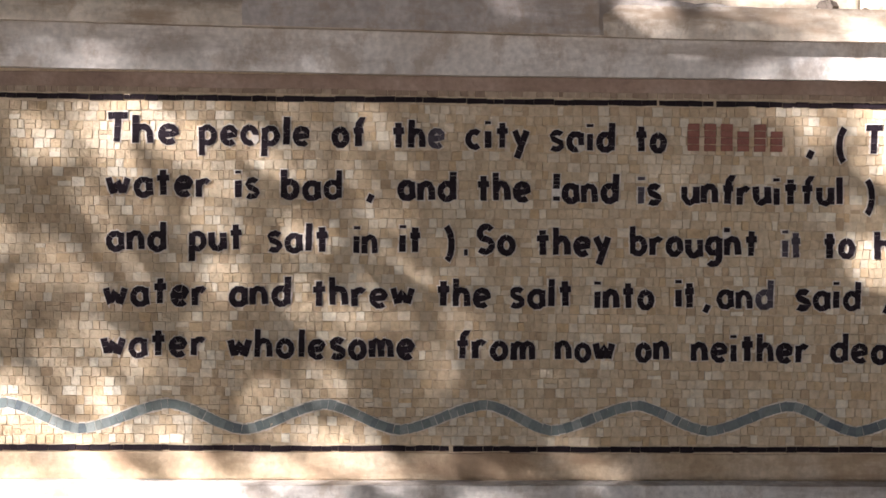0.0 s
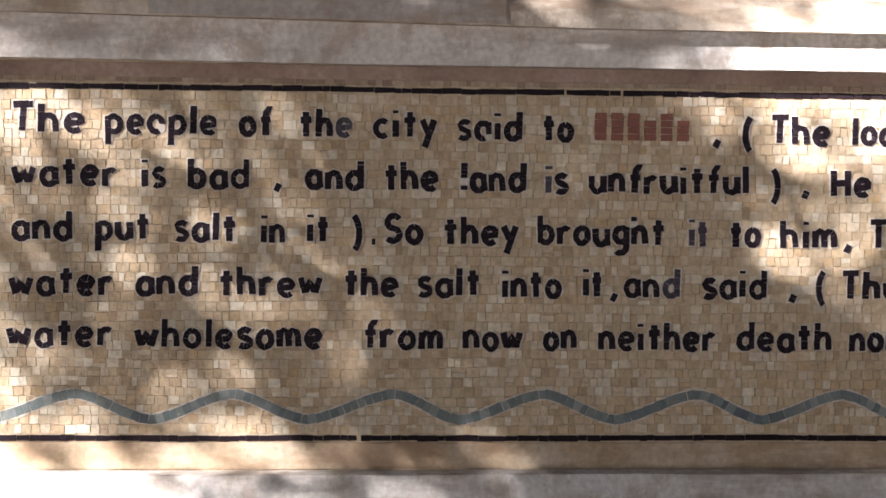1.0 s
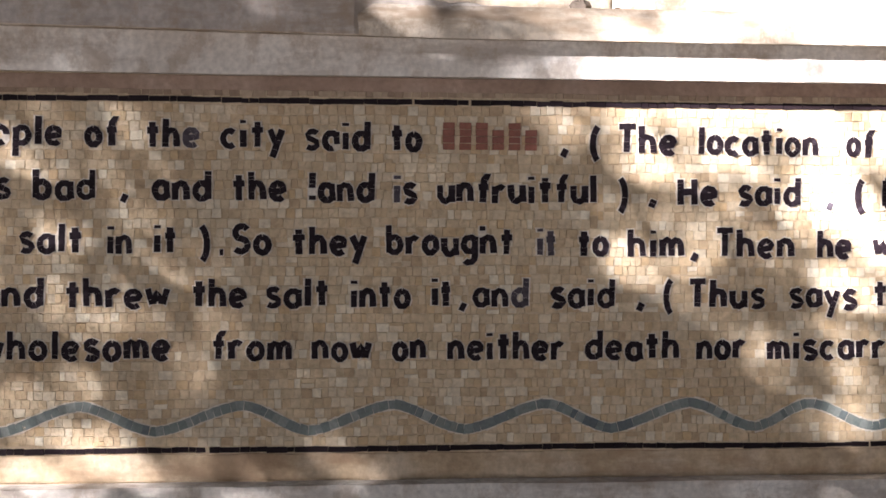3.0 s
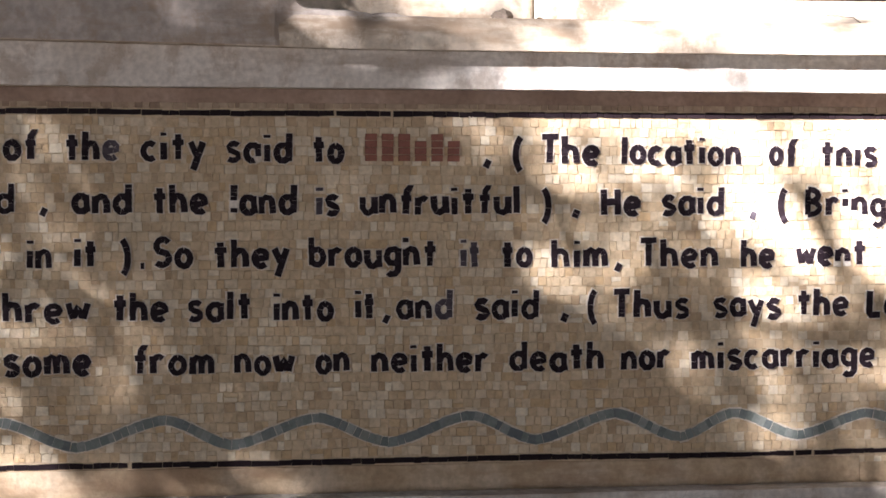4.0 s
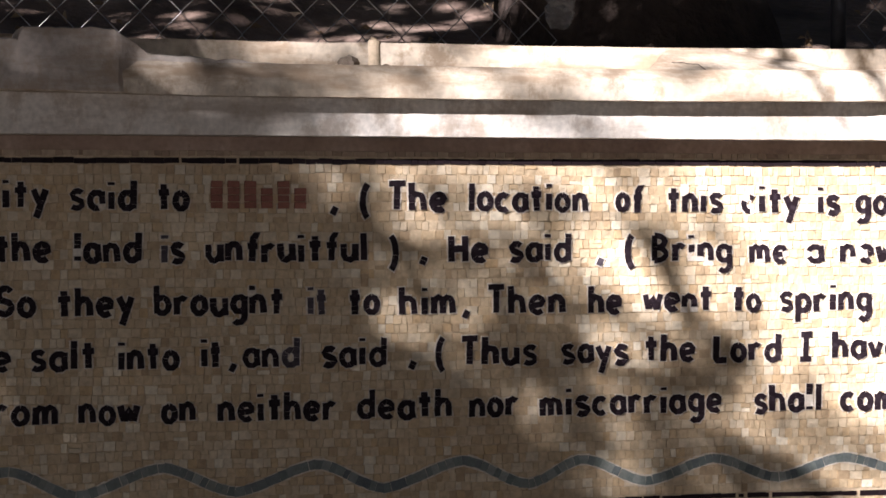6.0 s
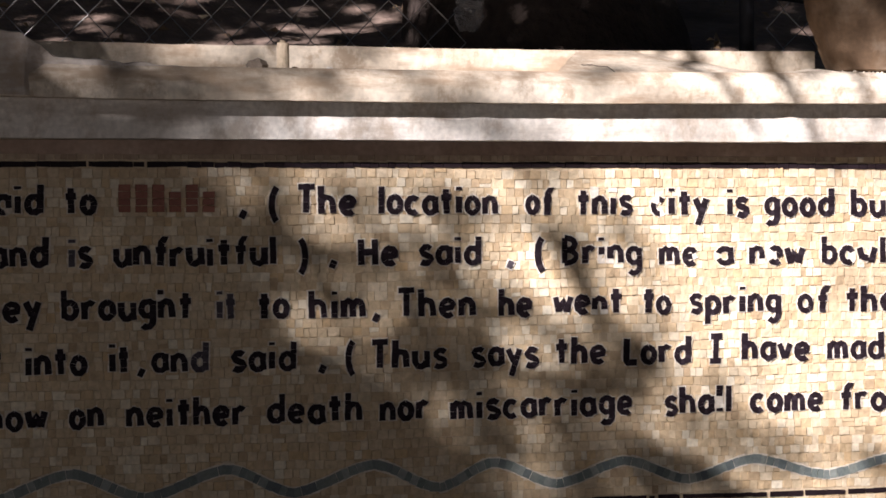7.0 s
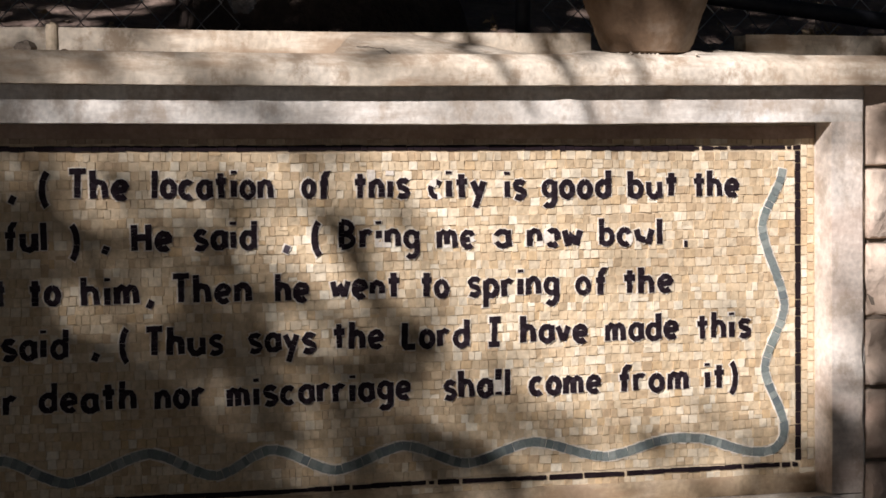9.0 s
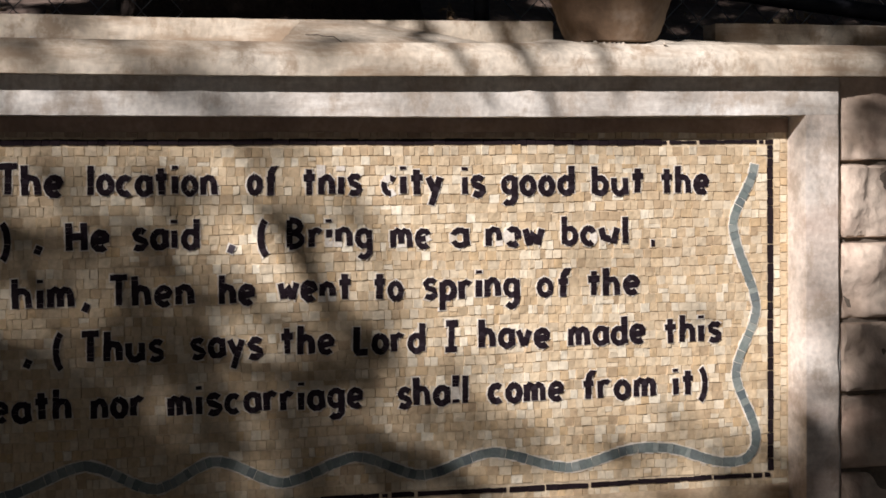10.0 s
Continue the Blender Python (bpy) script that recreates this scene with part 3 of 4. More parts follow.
# each line of the text: its height at the two ends and its words, from and to; "#" stands for a name shown as bars
LINES = [
    ((1.505, 1.488), [("The", -0.400, -0.238), ("people", -0.197, 0.052), ("of", 0.095, 0.173), ("the", 0.226, 0.349), ("city", 0.391, 0.534), ("said", 0.575, 0.727), ("to", 0.767, 0.843), ("#", 0.884, 1.108), (",", 1.153, 1.168), ("(", 1.220, 1.252), ("The", 1.285, 1.426), ("location", 1.471, 1.759), ("of", 1.820, 1.891), ("this", 1.944, 2.085), ("city", 2.128, 2.273), ("is", 2.316, 2.376), ("good", 2.412, 2.595), ("but", 2.636, 2.771), ("the", 2.807, 2.937)]),
    ((1.389, 1.373), [("water", -0.398, -0.166), ("is", -0.118, -0.060), ("bad", -0.016, 0.123), (",", 0.171, 0.190), ("and", 0.242, 0.375), ("the", 0.415, 0.541), ("land", 0.586, 0.737), ("is", 0.775, 0.832), ("unfruitful", 0.874, 1.243), (")", 1.285, 1.315), (",", 1.358, 1.375), ("He", 1.427, 1.522), ("said", 1.566, 1.719), (",", 1.774, 1.793), ("(", 1.843, 1.873), ("Bring", 1.909, 2.109), ("me", 2.148, 2.247), ("a", 2.289, 2.339), ("new", 2.375, 2.520), ("bowl", 2.560, 2.731), (".", 2.779, 2.795)]),
    ((1.270, 1.260), [("and", -0.399, -0.262), ("put", -0.217, -0.094), ("salt", -0.047, 0.096), ("in", 0.143, 0.203), ("it", 0.245, 0.301), (")", 0.344, 0.374), (".", 0.385, 0.398), ("So", 0.417, 0.509), ("they", 0.549, 0.720), ("brought", 0.761, 1.053), ("it", 1.102, 1.153), ("to", 1.194, 1.272), ("him", 1.313, 1.447), (",", 1.457, 1.473), ("Then", 1.517, 1.706), ("he", 1.757, 1.841), ("went", 1.888, 2.061), ("to", 2.105, 2.182), ("spring", 2.222, 2.459), ("of", 2.498, 2.582), ("the", 2.620, 2.758)]),
    ((1.150, 1.148), [("water", -0.403, -0.173), ("and", -0.129, 0.011), ("threw", 0.052, 0.286), ("the", 0.328, 0.454), ("salt", 0.491, 0.639), ("into", 0.681, 0.821), ("it", 0.864, 0.915), (",", 0.925, 0.944), ("and", 0.957, 1.089), ("said", 1.134, 1.287), (",", 1.333, 1.350), ("(", 1.395, 1.425), ("Thus", 1.455, 1.638), ("says", 1.691, 1.855), ("the", 1.891, 2.021), ("Lord", 2.060, 2.231), ("I", 2.271, 2.316), ("have", 2.357, 2.534), ("made", 2.575, 2.773), ("this", 2.815, 2.967)]),
    ((1.034, 1.026), [("water", -0.408, -0.175), ("wholesome", -0.129, 0.288), ("from", 0.373, 0.556), ("now", 0.597, 0.734), ("on", 0.777, 0.857), ("neither", 0.902, 1.173), ("death", 1.216, 1.439), ("nor", 1.476, 1.595), ("miscarriage", 1.643, 2.087), ("shall", 2.160, 2.334), ("come", 2.378, 2.567), ("from", 2.607, 2.799), ("it", 2.838, 2.897), (")", 2.902, 2.933)]),
]
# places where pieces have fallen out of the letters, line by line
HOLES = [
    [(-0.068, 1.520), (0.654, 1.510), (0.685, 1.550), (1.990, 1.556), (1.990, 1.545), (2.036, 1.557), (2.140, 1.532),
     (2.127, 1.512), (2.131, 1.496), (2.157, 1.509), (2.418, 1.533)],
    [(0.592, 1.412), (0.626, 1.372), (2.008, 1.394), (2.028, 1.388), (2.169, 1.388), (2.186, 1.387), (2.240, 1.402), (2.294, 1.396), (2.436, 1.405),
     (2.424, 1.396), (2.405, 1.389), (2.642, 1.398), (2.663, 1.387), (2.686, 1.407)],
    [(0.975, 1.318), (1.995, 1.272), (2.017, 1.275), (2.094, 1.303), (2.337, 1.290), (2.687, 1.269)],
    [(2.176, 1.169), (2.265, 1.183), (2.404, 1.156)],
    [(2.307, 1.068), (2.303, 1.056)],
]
FADED = [(0.31, 1.52), (1.07, 1.18), (1.12, 1.29), (1.14, 1.29), (1.784, 1.37), (0.79, 1.40)]      # letters of greyer stone

random.seed(5)
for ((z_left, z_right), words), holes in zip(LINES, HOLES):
    for text, x0, x1 in words:
        z = z_left + (z_right - z_left) * (x0 + 0.4) / 3.35 + jitter(0.001) + 0.0062
        if text == "#":
            for k, height in enumerate((1.62, 1.62, 1.62, 1.22, 1.62, 1.22)):
                w = (x1 - x0) / 6
                bar = Soup()
                xa = x0 + k * w + 0.004
                for zz in range(round(height * XH / 0.0155)):
                    bar.prism(tile_quad(xa, xa + w - 0.010, z + zz * 0.0155 + 0.0004, z + zz * 0.0155 + 0.0151, 0.0006), 0.0005, -0.0092, 0.0009)
                part("bar", bar.mesh("bar", M_RED), mosaic, "plain red-brown stone bar")
            continue
        whole = sum(GLYPHS[c][0] + SPACE for c in text) - SPACE - 0.06
        scale = (x1 - x0 - STROKE) / max(whole - 0.08, 0.2) if len(text) > 1 else XH
        if text in ("a", "I"):
            scale = (x1 - x0 - STROKE) / 0.82
        x = x0 + STROKE / 2 - 0.04 * scale
        for c in text:
            adv, strokes = GLYPHS[c]
            drop, lean = jitter(0.0022), jitter(0.03)
            faded = any(abs(x + 0.4 * scale - fx) < 0.02 and abs(z + 0.015 - fz) < 0.04 for fx, fz in FADED)
            stone = M_FADED if faded else M_BLACK
            soup, dot = Soup(), Soup()
            for stroke in strokes:
                pts = [(x + (px + lean * pz) * scale, z + drop + pz * XH) for px, pz in stroke]
                into = dot if c == "i" and stroke is strokes[1] else soup
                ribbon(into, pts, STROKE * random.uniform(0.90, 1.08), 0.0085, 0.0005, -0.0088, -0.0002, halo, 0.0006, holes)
            if soup.f:
                letter = part("letter", soup.mesh("letter", stone), mosaic)
                if dot.f:
                    part("dot", dot.mesh("dot", stone), letter)
            x += (adv + SPACE) * scale
tagged(part("pale_joints", halo.mesh("pale_joints", M_PALE), mosaic, "pale grout round the letters and the wavy line"), kind="stuff")


# ---- the rough stone wall beside the frame ----
random.seed(21)
stones = tagged(part("wall_right", rough_box("wall_right", (3.236, -0.052, 0.0), (7.0, 0.011, 1.765), (0.2, 0.03, 0.1), M_MORTAR, 0.0, chamfer=0.0)), "rough-faced pink beige stone wall beside the frame", "wall", kind="structure")
courses = [0.02, 0.17, 0.335, 0.50, 0.672, 0.844, 1.024, 1.194, 1.382, 1.564, 1.772]
for k, (z0, z1) in enumerate(zip(courses, courses[1:])):
    x = 3.250
    while x < 6.9:
        w = random.uniform(0.26, 0.52)
        near = x < 3.7
        step = (0.009, 0.03, 0.009) if near else (0.05, 0.05, 0.04)
        me = rough_box("stone", (x, -0.066, z0 + 0.004), (x + w - 0.010, -0.03, z1 - 0.004), step, M_STONE, 0.003, 8, 0.014, k * 3.1 + x, front_amp=0.034)
        part("stone", me, stones)
        x += w
tagged(part("mortar_strip", rough_box("mortar_strip", (3.236, -0.068, 0.6), (3.249, -0.03, 1.765), (0.01, 0.02, 0.02), M_CEMENT, 0.002, 12, 0.004, 14.0)), "pale mortar strip between frame and stones", "mortar", kind="structure")
tagged(part("wall_left", rough_box("wall_left", (-6.0, -0.060, 0.6), (IN_L - 0.092, 0.011, 1.746), (0.08, 0.03, 0.06), M_STONE, 0.006, 5, 0.004, 15.0)), "plain stone wall beyond the mosaic", "wall", kind="structure")


# ---- things on the coping ----
def clay_jar(x, y, z):
    jar = tagged(new("clay_jar"), "weathered brown clay jar standing on the wall coping", "jar")
    prof = [(0.02, 0.004), (0.090, 0.0), (0.102, 0.004), (0.107, 0.016)]
    for i in range(1, 42):
        h = 0.016 + i * 0.0095
        r = 0.107 + 0.058 * math.sin(min(1.0, (h - 0.016) / 0.24) * math.pi / 2)
        if h > 0.27:
            r -= 0.085 * ((h - 0.27) / 0.14) ** 1.5
        prof.append((r + 0.0008 * math.sin(i * 2.1) + 0.0014 * math.sin(i * 0.7), h))
    part("body", mesh_of("body", *lathe(prof, 56, 0.02), M_CLAY, True), jar)
    top = prof[-1]
    rim = [(top[0] - 0.004, top[1] - 0.006), (top[0] + 0.012, top[1] + 0.002), (top[0] + 0.020, top[1] + 0.014), (top[0] + 0.012, top[1] + 0.024), (top[0] - 0.006, top[1] + 0.022), (top[0] - 0.014, top[1])]
    part("rim", mesh_of("rim", *lathe(rim, 56, 0.01), M_CLAY, True), jar)
    jar.matrix_world = pose(x, y, z, 0, 0, 25)
    return jar


clay_jar(2.69, 0.0, 1.8265 + sag(2.69))

pv, pf = [], []
for k in range(60):     # crumbling bedding under the jar
    a, r = random.uniform(0, 6.28), random.uniform(0.10, 0.20)
    c = Vector((2.71 + 1.15 * r * math.cos(a), r * 0.55 * math.sin(a) - 0.01, 1.822 + sag(2.7)))
    s = random.uniform(0.005, 0.011)
    n = len(pv)
    for d in ((1, 0, 0), (0, 1, 0), (-1, 0, 0), (0, -1, 0), (0, 0, 0.6), (0, 0, -0.6)):
        pv.append(tuple(c + Vector(d) * s * random.uniform(0.7, 1.2)))
    for f in ((0, 1, 4), (1, 2, 4), (2, 3, 4), (3, 0, 4), (1, 0, 5), (2, 1, 5), (3, 2, 5), (0, 3, 5)):
        pf.append(tuple(n + i for i in f))
tagged(part("mortar_crumbs", mesh_of("mortar_crumbs", pv, pf, M_COPING)), "crumbled mortar bedding round the jar", "rubble", kind="stuff")

mv, mf = [], []
for j in range(13):     # the mortar mound that beds the jar
    for i in range(41):
        x, y = 2.38 + 0.74 * i / 40, -0.092 + 0.219 * j / 12
        e = max(0.0, 1 - ((x - 2.74) / 0.36) ** 2) * max(0.0, 1 - ((y - 0.018) / 0.112) ** 2)
        d = math.hypot(x - 2.69, y) / 0.11
        h = 0.022 * e ** 0.7 * (0.75 + 0.6 * noise.noise(Vector((x * 16, y * 16, 3)))) * min(1.0, d ** 3)
        mv.append((x, y, 1.8205 + sag(x) + h))
for j in range(12):
    for i in range(40):
        a = j * 41 + i
        mf.append((a, a + 1, a + 42, a + 41))
tagged(part("mortar_mound", mesh_of("mortar_mound", mv, mf, M_COPING, True)), "uneven mortar bed on the coping under the jar", "mortar", kind="structure")

def crack(points):
    """A dark split in the sloping mortar; points are (x, height)."""
    path = []
    for (x0, z0), (x1, z1) in zip(points, points[1:]):
        for i in range(5):
            k = i / 5
            x, z = x0 + (x1 - x0) * k, z0 + (z1 - z0) * k
            y = -0.1352 if z < 1.80 else -0.126 + 3.0 * (z - 1.797)
            path.append(Vector((x + 0.0015 * noise.noise(Vector((x * 90, z * 90, 1))), y, z + sag(x) + 0.002 + 0.0015 * noise.noise(Vector((x * 120, z * 60, 5))))))
    radii = [0.0011 + 0.0007 * noise.noise(Vector((i * 0.7, 3, 1))) for i in range(len(path))]
    tagged(part("crack", mesh_of("crack", *tube(path, radii, 6), M_MORTAR)), "thin dark crack in the coping mortar", "crack", kind="structure")


crack([(1.962, 1.840), (1.988, 1.841), (2.006, 1.837), (2.022, 1.836), (2.026, 1.820)])

cv, cf = [], []
for k in range(70):     # dust and crumbs on the ledge
    x = random.uniform(0.85, 2.35)
    c = Vector((x, random.uniform(-0.06, 0.10), 1.822 + sag(x)))
    s = random.uniform(0.002, 0.0055)
    n = len(cv)
    for d in ((1, 0, 0), (0, 1, 0), (-1, 0, 0), (0, -1, 0), (0, 0, 0.7), (0, 0, -0.5)):
        cv.append(tuple(c + Vector(d) * s * random.uniform(0.7, 1.3)))
    for f in ((0, 1, 4), (1, 2, 4), (2, 3, 4), (3, 0, 4), (1, 0, 5), (2, 1, 5), (3, 2, 5), (0, 3, 5)):
        cf.append(tuple(n + i for i in f))
tagged(part("ledge_crumbs", mesh_of("ledge_crumbs", cv, cf, M_COPING)), "small mortar crumbs scattered along the ledge", "rubble", kind="stuff")

peg = tagged(new("wooden_peg"), "short pale wooden peg standing on the coping", "peg")
part("shaft", mesh_of("shaft", *tube([Vector((0, 0, 0)), Vector((0.001, 0, 0.02)), Vector((0, 0, 0.05)), Vector((0.001, 0, 0.063))], [0.0150, 0.0142, 0.0140, 0.0138], 14), M_WOOD, False), peg)
peg.matrix_world = pose(1.262, 0.02, 1.820 + sag(1.26))


def pebble(name, x, y, size, label, mat, seed):
    vs, fs = [], []
    n, m = 9, 6
    for j in range(m + 1):
        for i in range(n):
            a, b = 2 * math.pi * i / n, math.pi * j / m
            d = Vector((math.cos(a) * math.sin(b), 0.8 * math.sin(a) * math.sin(b), 0.7 * math.cos(b)))
            d *= 1 + 0.55 * noise.noise(d * 1.7 + Vector((seed, 0, 0)))
            vs.append(tuple(d * size))
    for j in range(m):
        for i in range(n):
            a, b = j * n + i, j * n + (i + 1) % n
            fs.append((a, a + n, b + n, b))
    ob = tagged(part(name, mesh_of(name, vs, fs, mat)), label, "stone", group="stones on the coping")
    ob.matrix_world = pose(x, y, 1.820 + sag(x) + size * 0.55, 0, 0, seed * 40)
    return ob


pebble("stone", 1.205, 0.02, 0.024, "small dark angular stone lying on the coping", M_MORTAR, 1.3)
pebble("stone", 1.184, 0.03, 0.010, "small brown stone chip lying on the coping", M_COPING, 2.1)
pebble("stone", 1.292, 0.03, 0.009, "small brown stone chip lying on the coping", M_CLAY, 3.7)
pebble("stone", 1.372, 0.03, 0.010, "small white stone chip lying on the coping", M_CEMENT, 4.9)
pebble("stone", 0.64, 0.165, 0.020, "pale stone lump lying on the coping", M_COPING, 5.5).location.z += 0.06


# ---- behind the wall ----
def chain_fence(x0, x1, y, z0, z1):
    fence = tagged(new("chain_link_fence"), "galvanised chain-link fence standing behind the wall", "fence")
    pitch, rise = 0.048, 0.050
    count = int((x1 - x0) / pitch)
    levels = int((z1 - z0) / rise)
    wires = []
    for sign in (1, -1):
        path = [Vector((sign * (pitch / 2 + 0.001) * (1 if j % 2 else -1), 0.003 * (1 if j % 2 else -1), z0 + j * rise)) for j in range(levels + 1)]
        wires.append(mesh_of("wire", *tube(path, [0.0019] * len(path), 6), M_WIRE, False))
    for i in range(count):
        ob = part("wire", wires[i % 2], fence)
        ob.matrix_world = pose(x0 + (i + 0.5) * pitch, y + 0.004 * math.sin(i * 1.7), 0, 0, 0, 0)
    return fence


chain_fence(-2.2, 1.80, 0.33, 1.76, 2.80)
chain_fence(2.58, 6.6, 0.36, 1.76, 2.80)

gate = tagged(new("steel_railing"), "dark painted steel railing behind the wall", "railing")
part("post", mesh_of("post", *tube([Vector((2.52, 0.345, 1.70)), Vector((2.52, 0.345, 2.95))], [0.019, 0.019], 12), M_STEEL, True), gate)
part("rail", mesh_of("rail", *tube([Vector((2.40, 0.34, 2.075)), Vector((3.2, 0.34, 1.985)), Vector((4.4, 0.34, 1.86))], [0.022, 0.022, 0.022], 12), M_STEEL, True), gate)


def trunk(name, base, top, r0, r1, label, seed):
    path, rad = [], []
    for i in range(15):
        k = i / 14
        p = Vector(base).lerp(Vector(top), k) + noise.noise_vector(Vector((k * 3, seed, 0))) * 0.06 * r0 / 0.3
        path.append(p)
        rad.append((r0 + (r1 - r0) * k) * (1 + 0.25 * max(0, 0.15 - k) / 0.15 + 0.08 * noise.noise(Vector((k * 9, seed, 4)))))
    v, f = tube(path, rad, 22)
    v = [tuple(Vector(q) + noise.noise_vector(Vector(q) * 9) * 0.035 * r0 / 0.3) for q in v]
    return mesh_of(name, v, f, M_BARK, True)


def leaf_faces(v, f, c, size, flat=None):
    """One folded leaf of four corners and a midrib."""
    d = Vector((random.gauss(0, 1), random.gauss(0, 1), random.gauss(0, 0.7))).normalized()
    u = d.orthogonal().normalized()
    w = d.cross(u)
    n = len(v)
    for p in (c, c + d * size * 0.5 + u * size * 0.28 + w * 0.006, c + d * size, c + d * size * 0.5 - u * size * 0.28 + w * 0.006):
        v.append(tuple(p))
    f += [(n, n + 1, n + 2), (n, n + 2, n + 3)]


def tree(label, base, top, r0, r1, limbs, leaves, leaf_mat, seed):
    ob = tagged(new("tree"), label, "tree", group="trees")
    part("trunk", trunk("trunk", base, top, r0, r1, "", seed), ob)
    for a, b, r in limbs:
        a, b = Vector(a), Vector(b)
        path = [a.lerp(b, i / 9) + noise.noise_vector(Vector((i * 0.5, seed, a.x))) * 0.10 * (i / 9) for i in range(10)]
        part("limb", mesh_of("limb", *tube(path, [r * (1 - 0.075 * i) for i in range(10)], 9), M_BARK, True), ob)
    if leaves:
        v, f = [], []
        for c, size in leaves:
            leaf_faces(v, f, c, size)
        tagged(part("crown", mesh_of("crown", v, f, leaf_mat), ob), kind="stuff")
    return ob


random.seed(31)
dark = []
for k in range(9000):       # the low dense crown over the bank, unseen, to keep sky light off it
    x, y = random.uniform(-5, 9), random.uniform(1.2, 6.5)
    dark.append((Vector((x, y, 2.62 + 0.28 * y + random.uniform(0, 2.6) + 0.4 * noise.noise(Vector((x, y, 0))))), random.uniform(0.08, 0.17)))
tree("dark broad-leaved tree growing close behind the wall", (2.25, 0.98, 1.7), (2.05, 1.5, 4.6), 0.36, 0.24,
     [((2.1, 1.4, 4.2), (4.8, 3.0, 5.6), 0.10), ((2.1, 1.4, 4.0), (-0.8, 3.0, 5.4), 0.10), ((2.05, 1.5, 4.5), (2.0, 4.4, 5.8), 0.12)], dark, M_LEAF, 2.0)

lv, lf = [], []
for k in range(700):       # litter under the trees
    x, y = random.uniform(-2, 6), 0.25 + 3.0 * random.random() ** 1.5
    leaf_faces(lv, lf, Vector((x, y, ground_height(x, max(y, 0.26)) + random.uniform(0.005, 0.02))), random.uniform(0.02, 0.045))
tagged(part("leaf_litter", mesh_of("leaf_litter", lv, lf, M_DRY)), "dry fallen leaves on the shaded bank", "leaves", kind="stuff")



def dry_plant(x, y, spread, height, count, seed):
    """A withered tuft: thin stalks with curled leaves."""
    random.seed(seed)
    foot = Vector((x, y, ground_height(x, y) - 0.01))
    plant = tagged(new("dry_plant"), "withered pale brown plant behind the wall", "plant", group="withered plants")
    v, f = [], []
    for k in range(count):
        tip = foot + Vector((random.uniform(-spread, spread), random.uniform(-0.04, 0.04), height * random.uniform(0.55, 1.0)))
        path = [foot.lerp(tip, i / 4) + Vector((0, 0, 0.01 * math.sin(i * 1.3 + k))) for i in range(5)]
        part("stalk", mesh_of("stalk", *tube(path, [0.0022, 0.002, 0.0018, 0.0014, 0.001], 5), M_DRY), plant)
        for i in range(7):
            leaf_faces(v, f, path[2].lerp(path[4], random.random()), random.uniform(0.018, 0.04))
    tagged(part("foliage", mesh_of("foliage", v, f, M_DRY), plant), kind="stuff")
    return plant


dry_plant(3.40, 0.46, 0.07, 0.17, 9, 61)
dry_plant(2.475, 0.47, 0.02, 0.17, 3, 62)
dry_plant(2.585, 0.50, 0.035, 0.15, 5, 63)

bv, bf = [], []
for j in range(13):
    for i in range(10):
        a, h = 2 * math.pi * i / 10, j / 12
        r = 0.026 * (0.55 + 0.9 * math.sin(math.pi * min(1, h * 0.9 + 0.05))) * (1 + 0.5 * noise.noise(Vector((math.cos(a) * 2, math.sin(a) * 2, h * 9))))
        bv.append((r * math.cos(a), r * math.sin(a) * 0.6, -0.10 * h + 0.006 * noise.noise(Vector((a, h * 5, 2)))))
for j in range(12):
    for i in range(10):
        a, b = j * 10 + i, j * 10 + (i + 1) % 10
        bf.append((a, a + 10, b + 10, b))
bag = tagged(part("plastic_bag", mesh_of("plastic_bag", bv, bf, M_FILM)), "crumpled clear plastic bag caught behind the wall", "bag")
bag.matrix_world = pose(1.79, 0.31, 2.035, 6, 4, 0)

# ---- an unseen tree on the sunny side, its crown shaped to dapple the wall ----
# the shade wanted on the wall, as openness of the crown (0 closed, 9 clear), row by row from high to low, every tenth
# of a metre along the wall
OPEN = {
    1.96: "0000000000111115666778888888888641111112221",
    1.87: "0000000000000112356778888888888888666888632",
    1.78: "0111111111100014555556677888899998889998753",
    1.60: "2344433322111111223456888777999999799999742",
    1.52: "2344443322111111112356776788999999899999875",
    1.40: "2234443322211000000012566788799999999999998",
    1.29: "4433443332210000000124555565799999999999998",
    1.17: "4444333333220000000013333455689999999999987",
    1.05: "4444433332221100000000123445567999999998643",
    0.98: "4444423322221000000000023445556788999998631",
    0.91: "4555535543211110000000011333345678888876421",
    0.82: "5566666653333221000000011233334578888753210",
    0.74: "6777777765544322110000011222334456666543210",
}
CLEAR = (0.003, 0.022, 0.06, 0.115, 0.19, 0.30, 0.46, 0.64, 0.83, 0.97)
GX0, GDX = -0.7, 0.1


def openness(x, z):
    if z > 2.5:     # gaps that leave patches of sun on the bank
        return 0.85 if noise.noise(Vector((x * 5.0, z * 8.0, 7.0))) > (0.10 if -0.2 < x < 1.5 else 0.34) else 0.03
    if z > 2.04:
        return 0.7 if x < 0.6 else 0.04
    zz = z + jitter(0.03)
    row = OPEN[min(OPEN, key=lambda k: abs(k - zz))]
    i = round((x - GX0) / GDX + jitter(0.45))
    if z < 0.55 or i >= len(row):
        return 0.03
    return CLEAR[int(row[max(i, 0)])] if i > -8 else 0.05


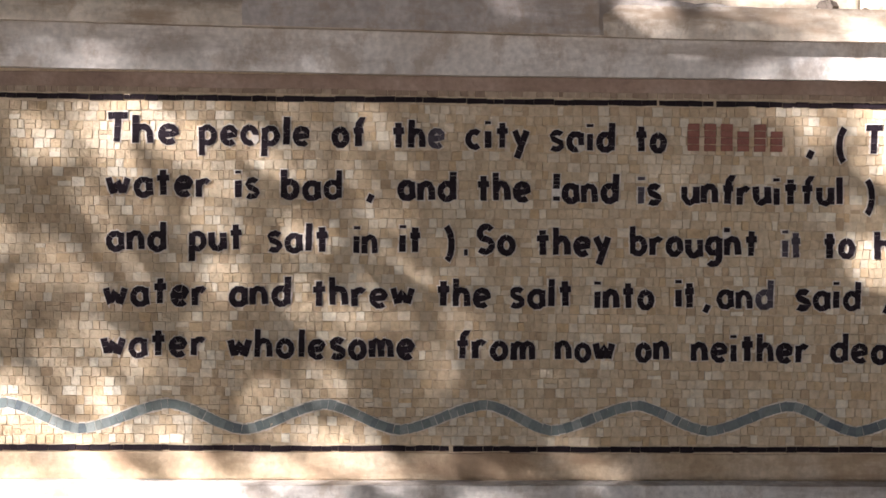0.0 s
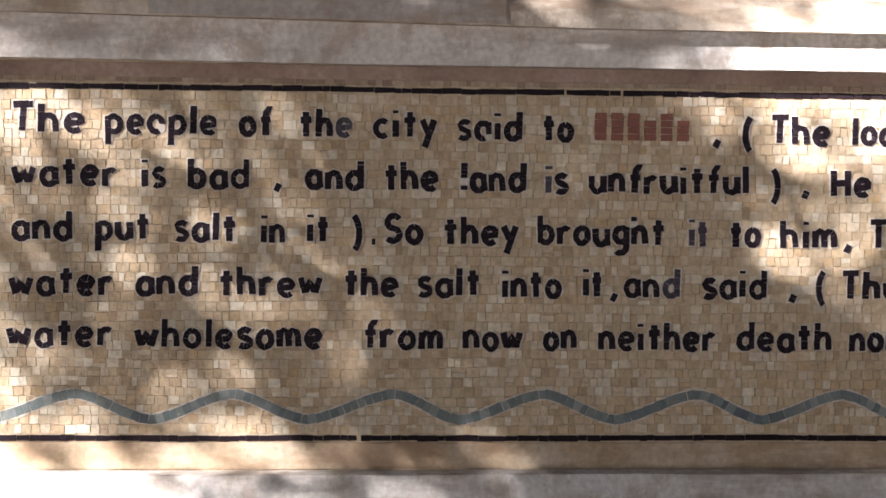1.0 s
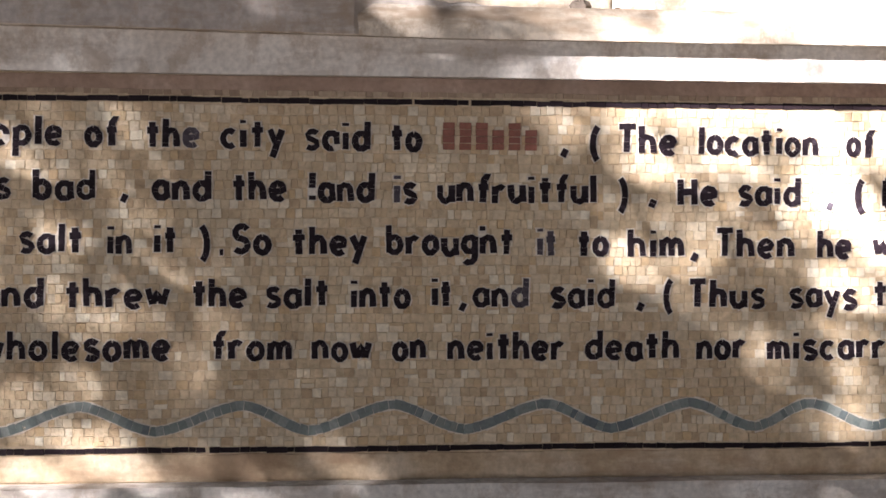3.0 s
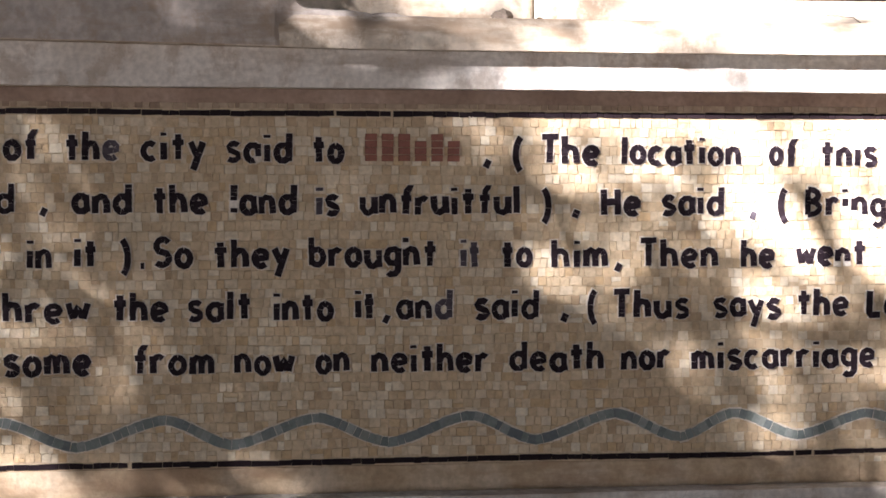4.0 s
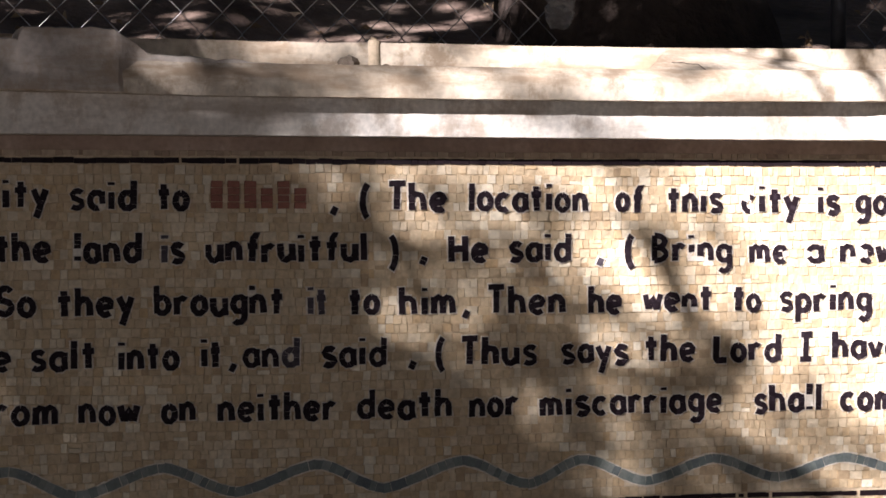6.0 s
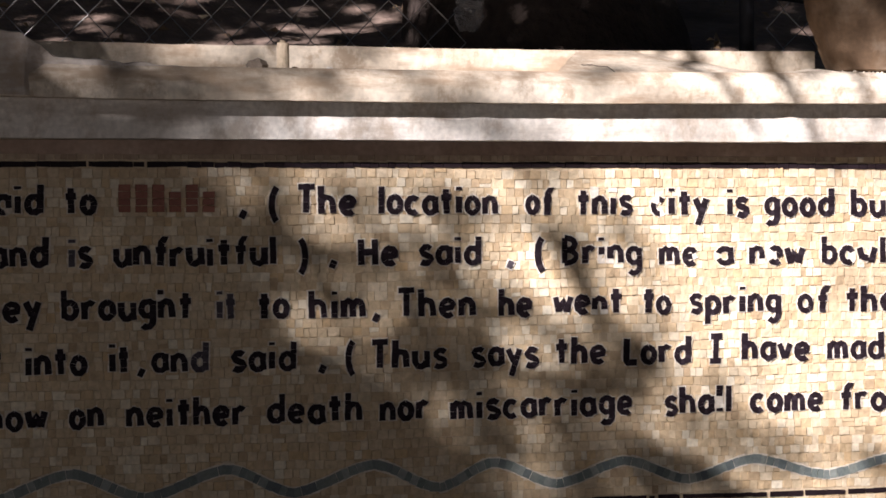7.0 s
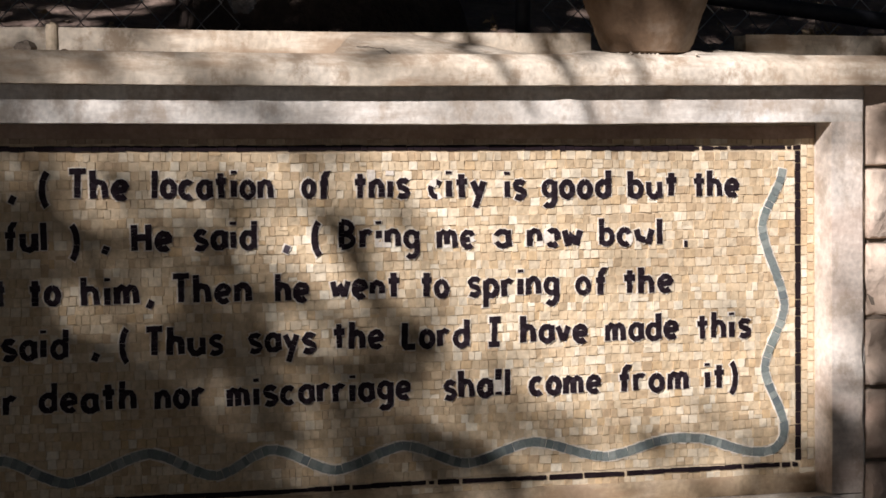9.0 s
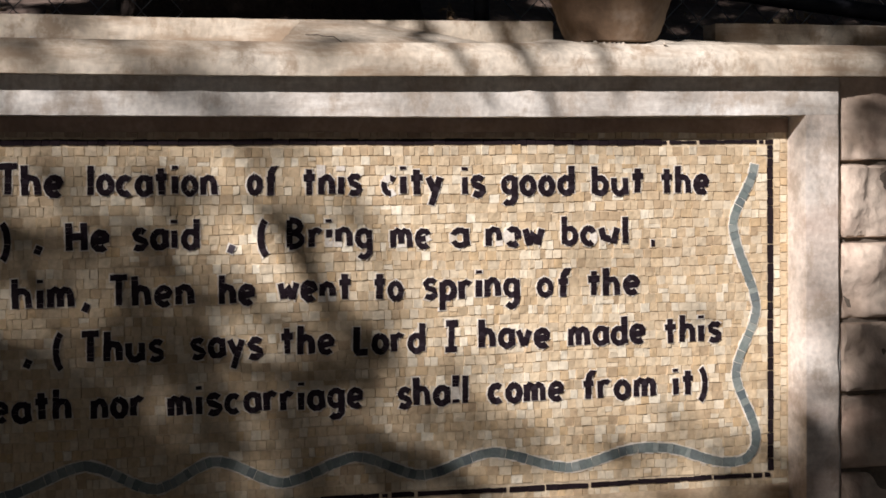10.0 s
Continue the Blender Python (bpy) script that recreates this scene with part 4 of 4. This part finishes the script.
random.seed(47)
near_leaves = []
# each leaf is set up the sun's ray from the spot it shades
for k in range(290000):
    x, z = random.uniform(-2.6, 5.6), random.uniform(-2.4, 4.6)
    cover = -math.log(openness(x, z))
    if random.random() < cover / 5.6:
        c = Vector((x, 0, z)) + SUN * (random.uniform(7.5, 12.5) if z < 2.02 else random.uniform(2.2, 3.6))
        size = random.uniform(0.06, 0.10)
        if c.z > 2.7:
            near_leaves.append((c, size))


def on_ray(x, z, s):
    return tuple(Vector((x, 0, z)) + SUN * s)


# out of view; limbs follow sun rays back from the wall's shade streaks
tree("tall unseen leafy tree on the open side, shading the wall", (-8.2, -6.8, 0.0), on_ray(-1.6, 2.2, 9.0), 0.26, 0.16,
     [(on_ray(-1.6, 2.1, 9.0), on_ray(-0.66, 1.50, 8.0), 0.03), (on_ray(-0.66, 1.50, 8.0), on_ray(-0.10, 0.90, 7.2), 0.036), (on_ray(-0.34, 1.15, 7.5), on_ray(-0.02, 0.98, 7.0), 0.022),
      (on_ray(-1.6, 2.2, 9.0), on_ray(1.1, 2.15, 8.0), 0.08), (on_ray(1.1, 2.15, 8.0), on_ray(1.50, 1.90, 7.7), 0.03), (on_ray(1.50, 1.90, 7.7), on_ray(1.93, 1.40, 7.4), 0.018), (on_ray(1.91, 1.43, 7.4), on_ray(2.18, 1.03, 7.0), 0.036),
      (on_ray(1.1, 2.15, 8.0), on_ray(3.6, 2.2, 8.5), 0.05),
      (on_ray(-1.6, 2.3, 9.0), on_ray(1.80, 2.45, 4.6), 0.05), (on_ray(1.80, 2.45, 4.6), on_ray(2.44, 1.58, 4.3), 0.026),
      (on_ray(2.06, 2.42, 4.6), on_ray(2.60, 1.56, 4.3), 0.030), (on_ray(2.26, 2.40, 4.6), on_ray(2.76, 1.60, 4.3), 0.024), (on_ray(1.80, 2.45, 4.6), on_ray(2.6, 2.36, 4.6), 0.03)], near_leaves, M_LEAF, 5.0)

# ---- single tesserae at the near end of the mosaic ----
for quad, front, tilt in singles:
    one = Soup()
    one.prism(quad, 0.0005, front, 0.0008, tilt)
    part("tessera", one.mesh("tessera", M_TILE_ONE), mosaic)
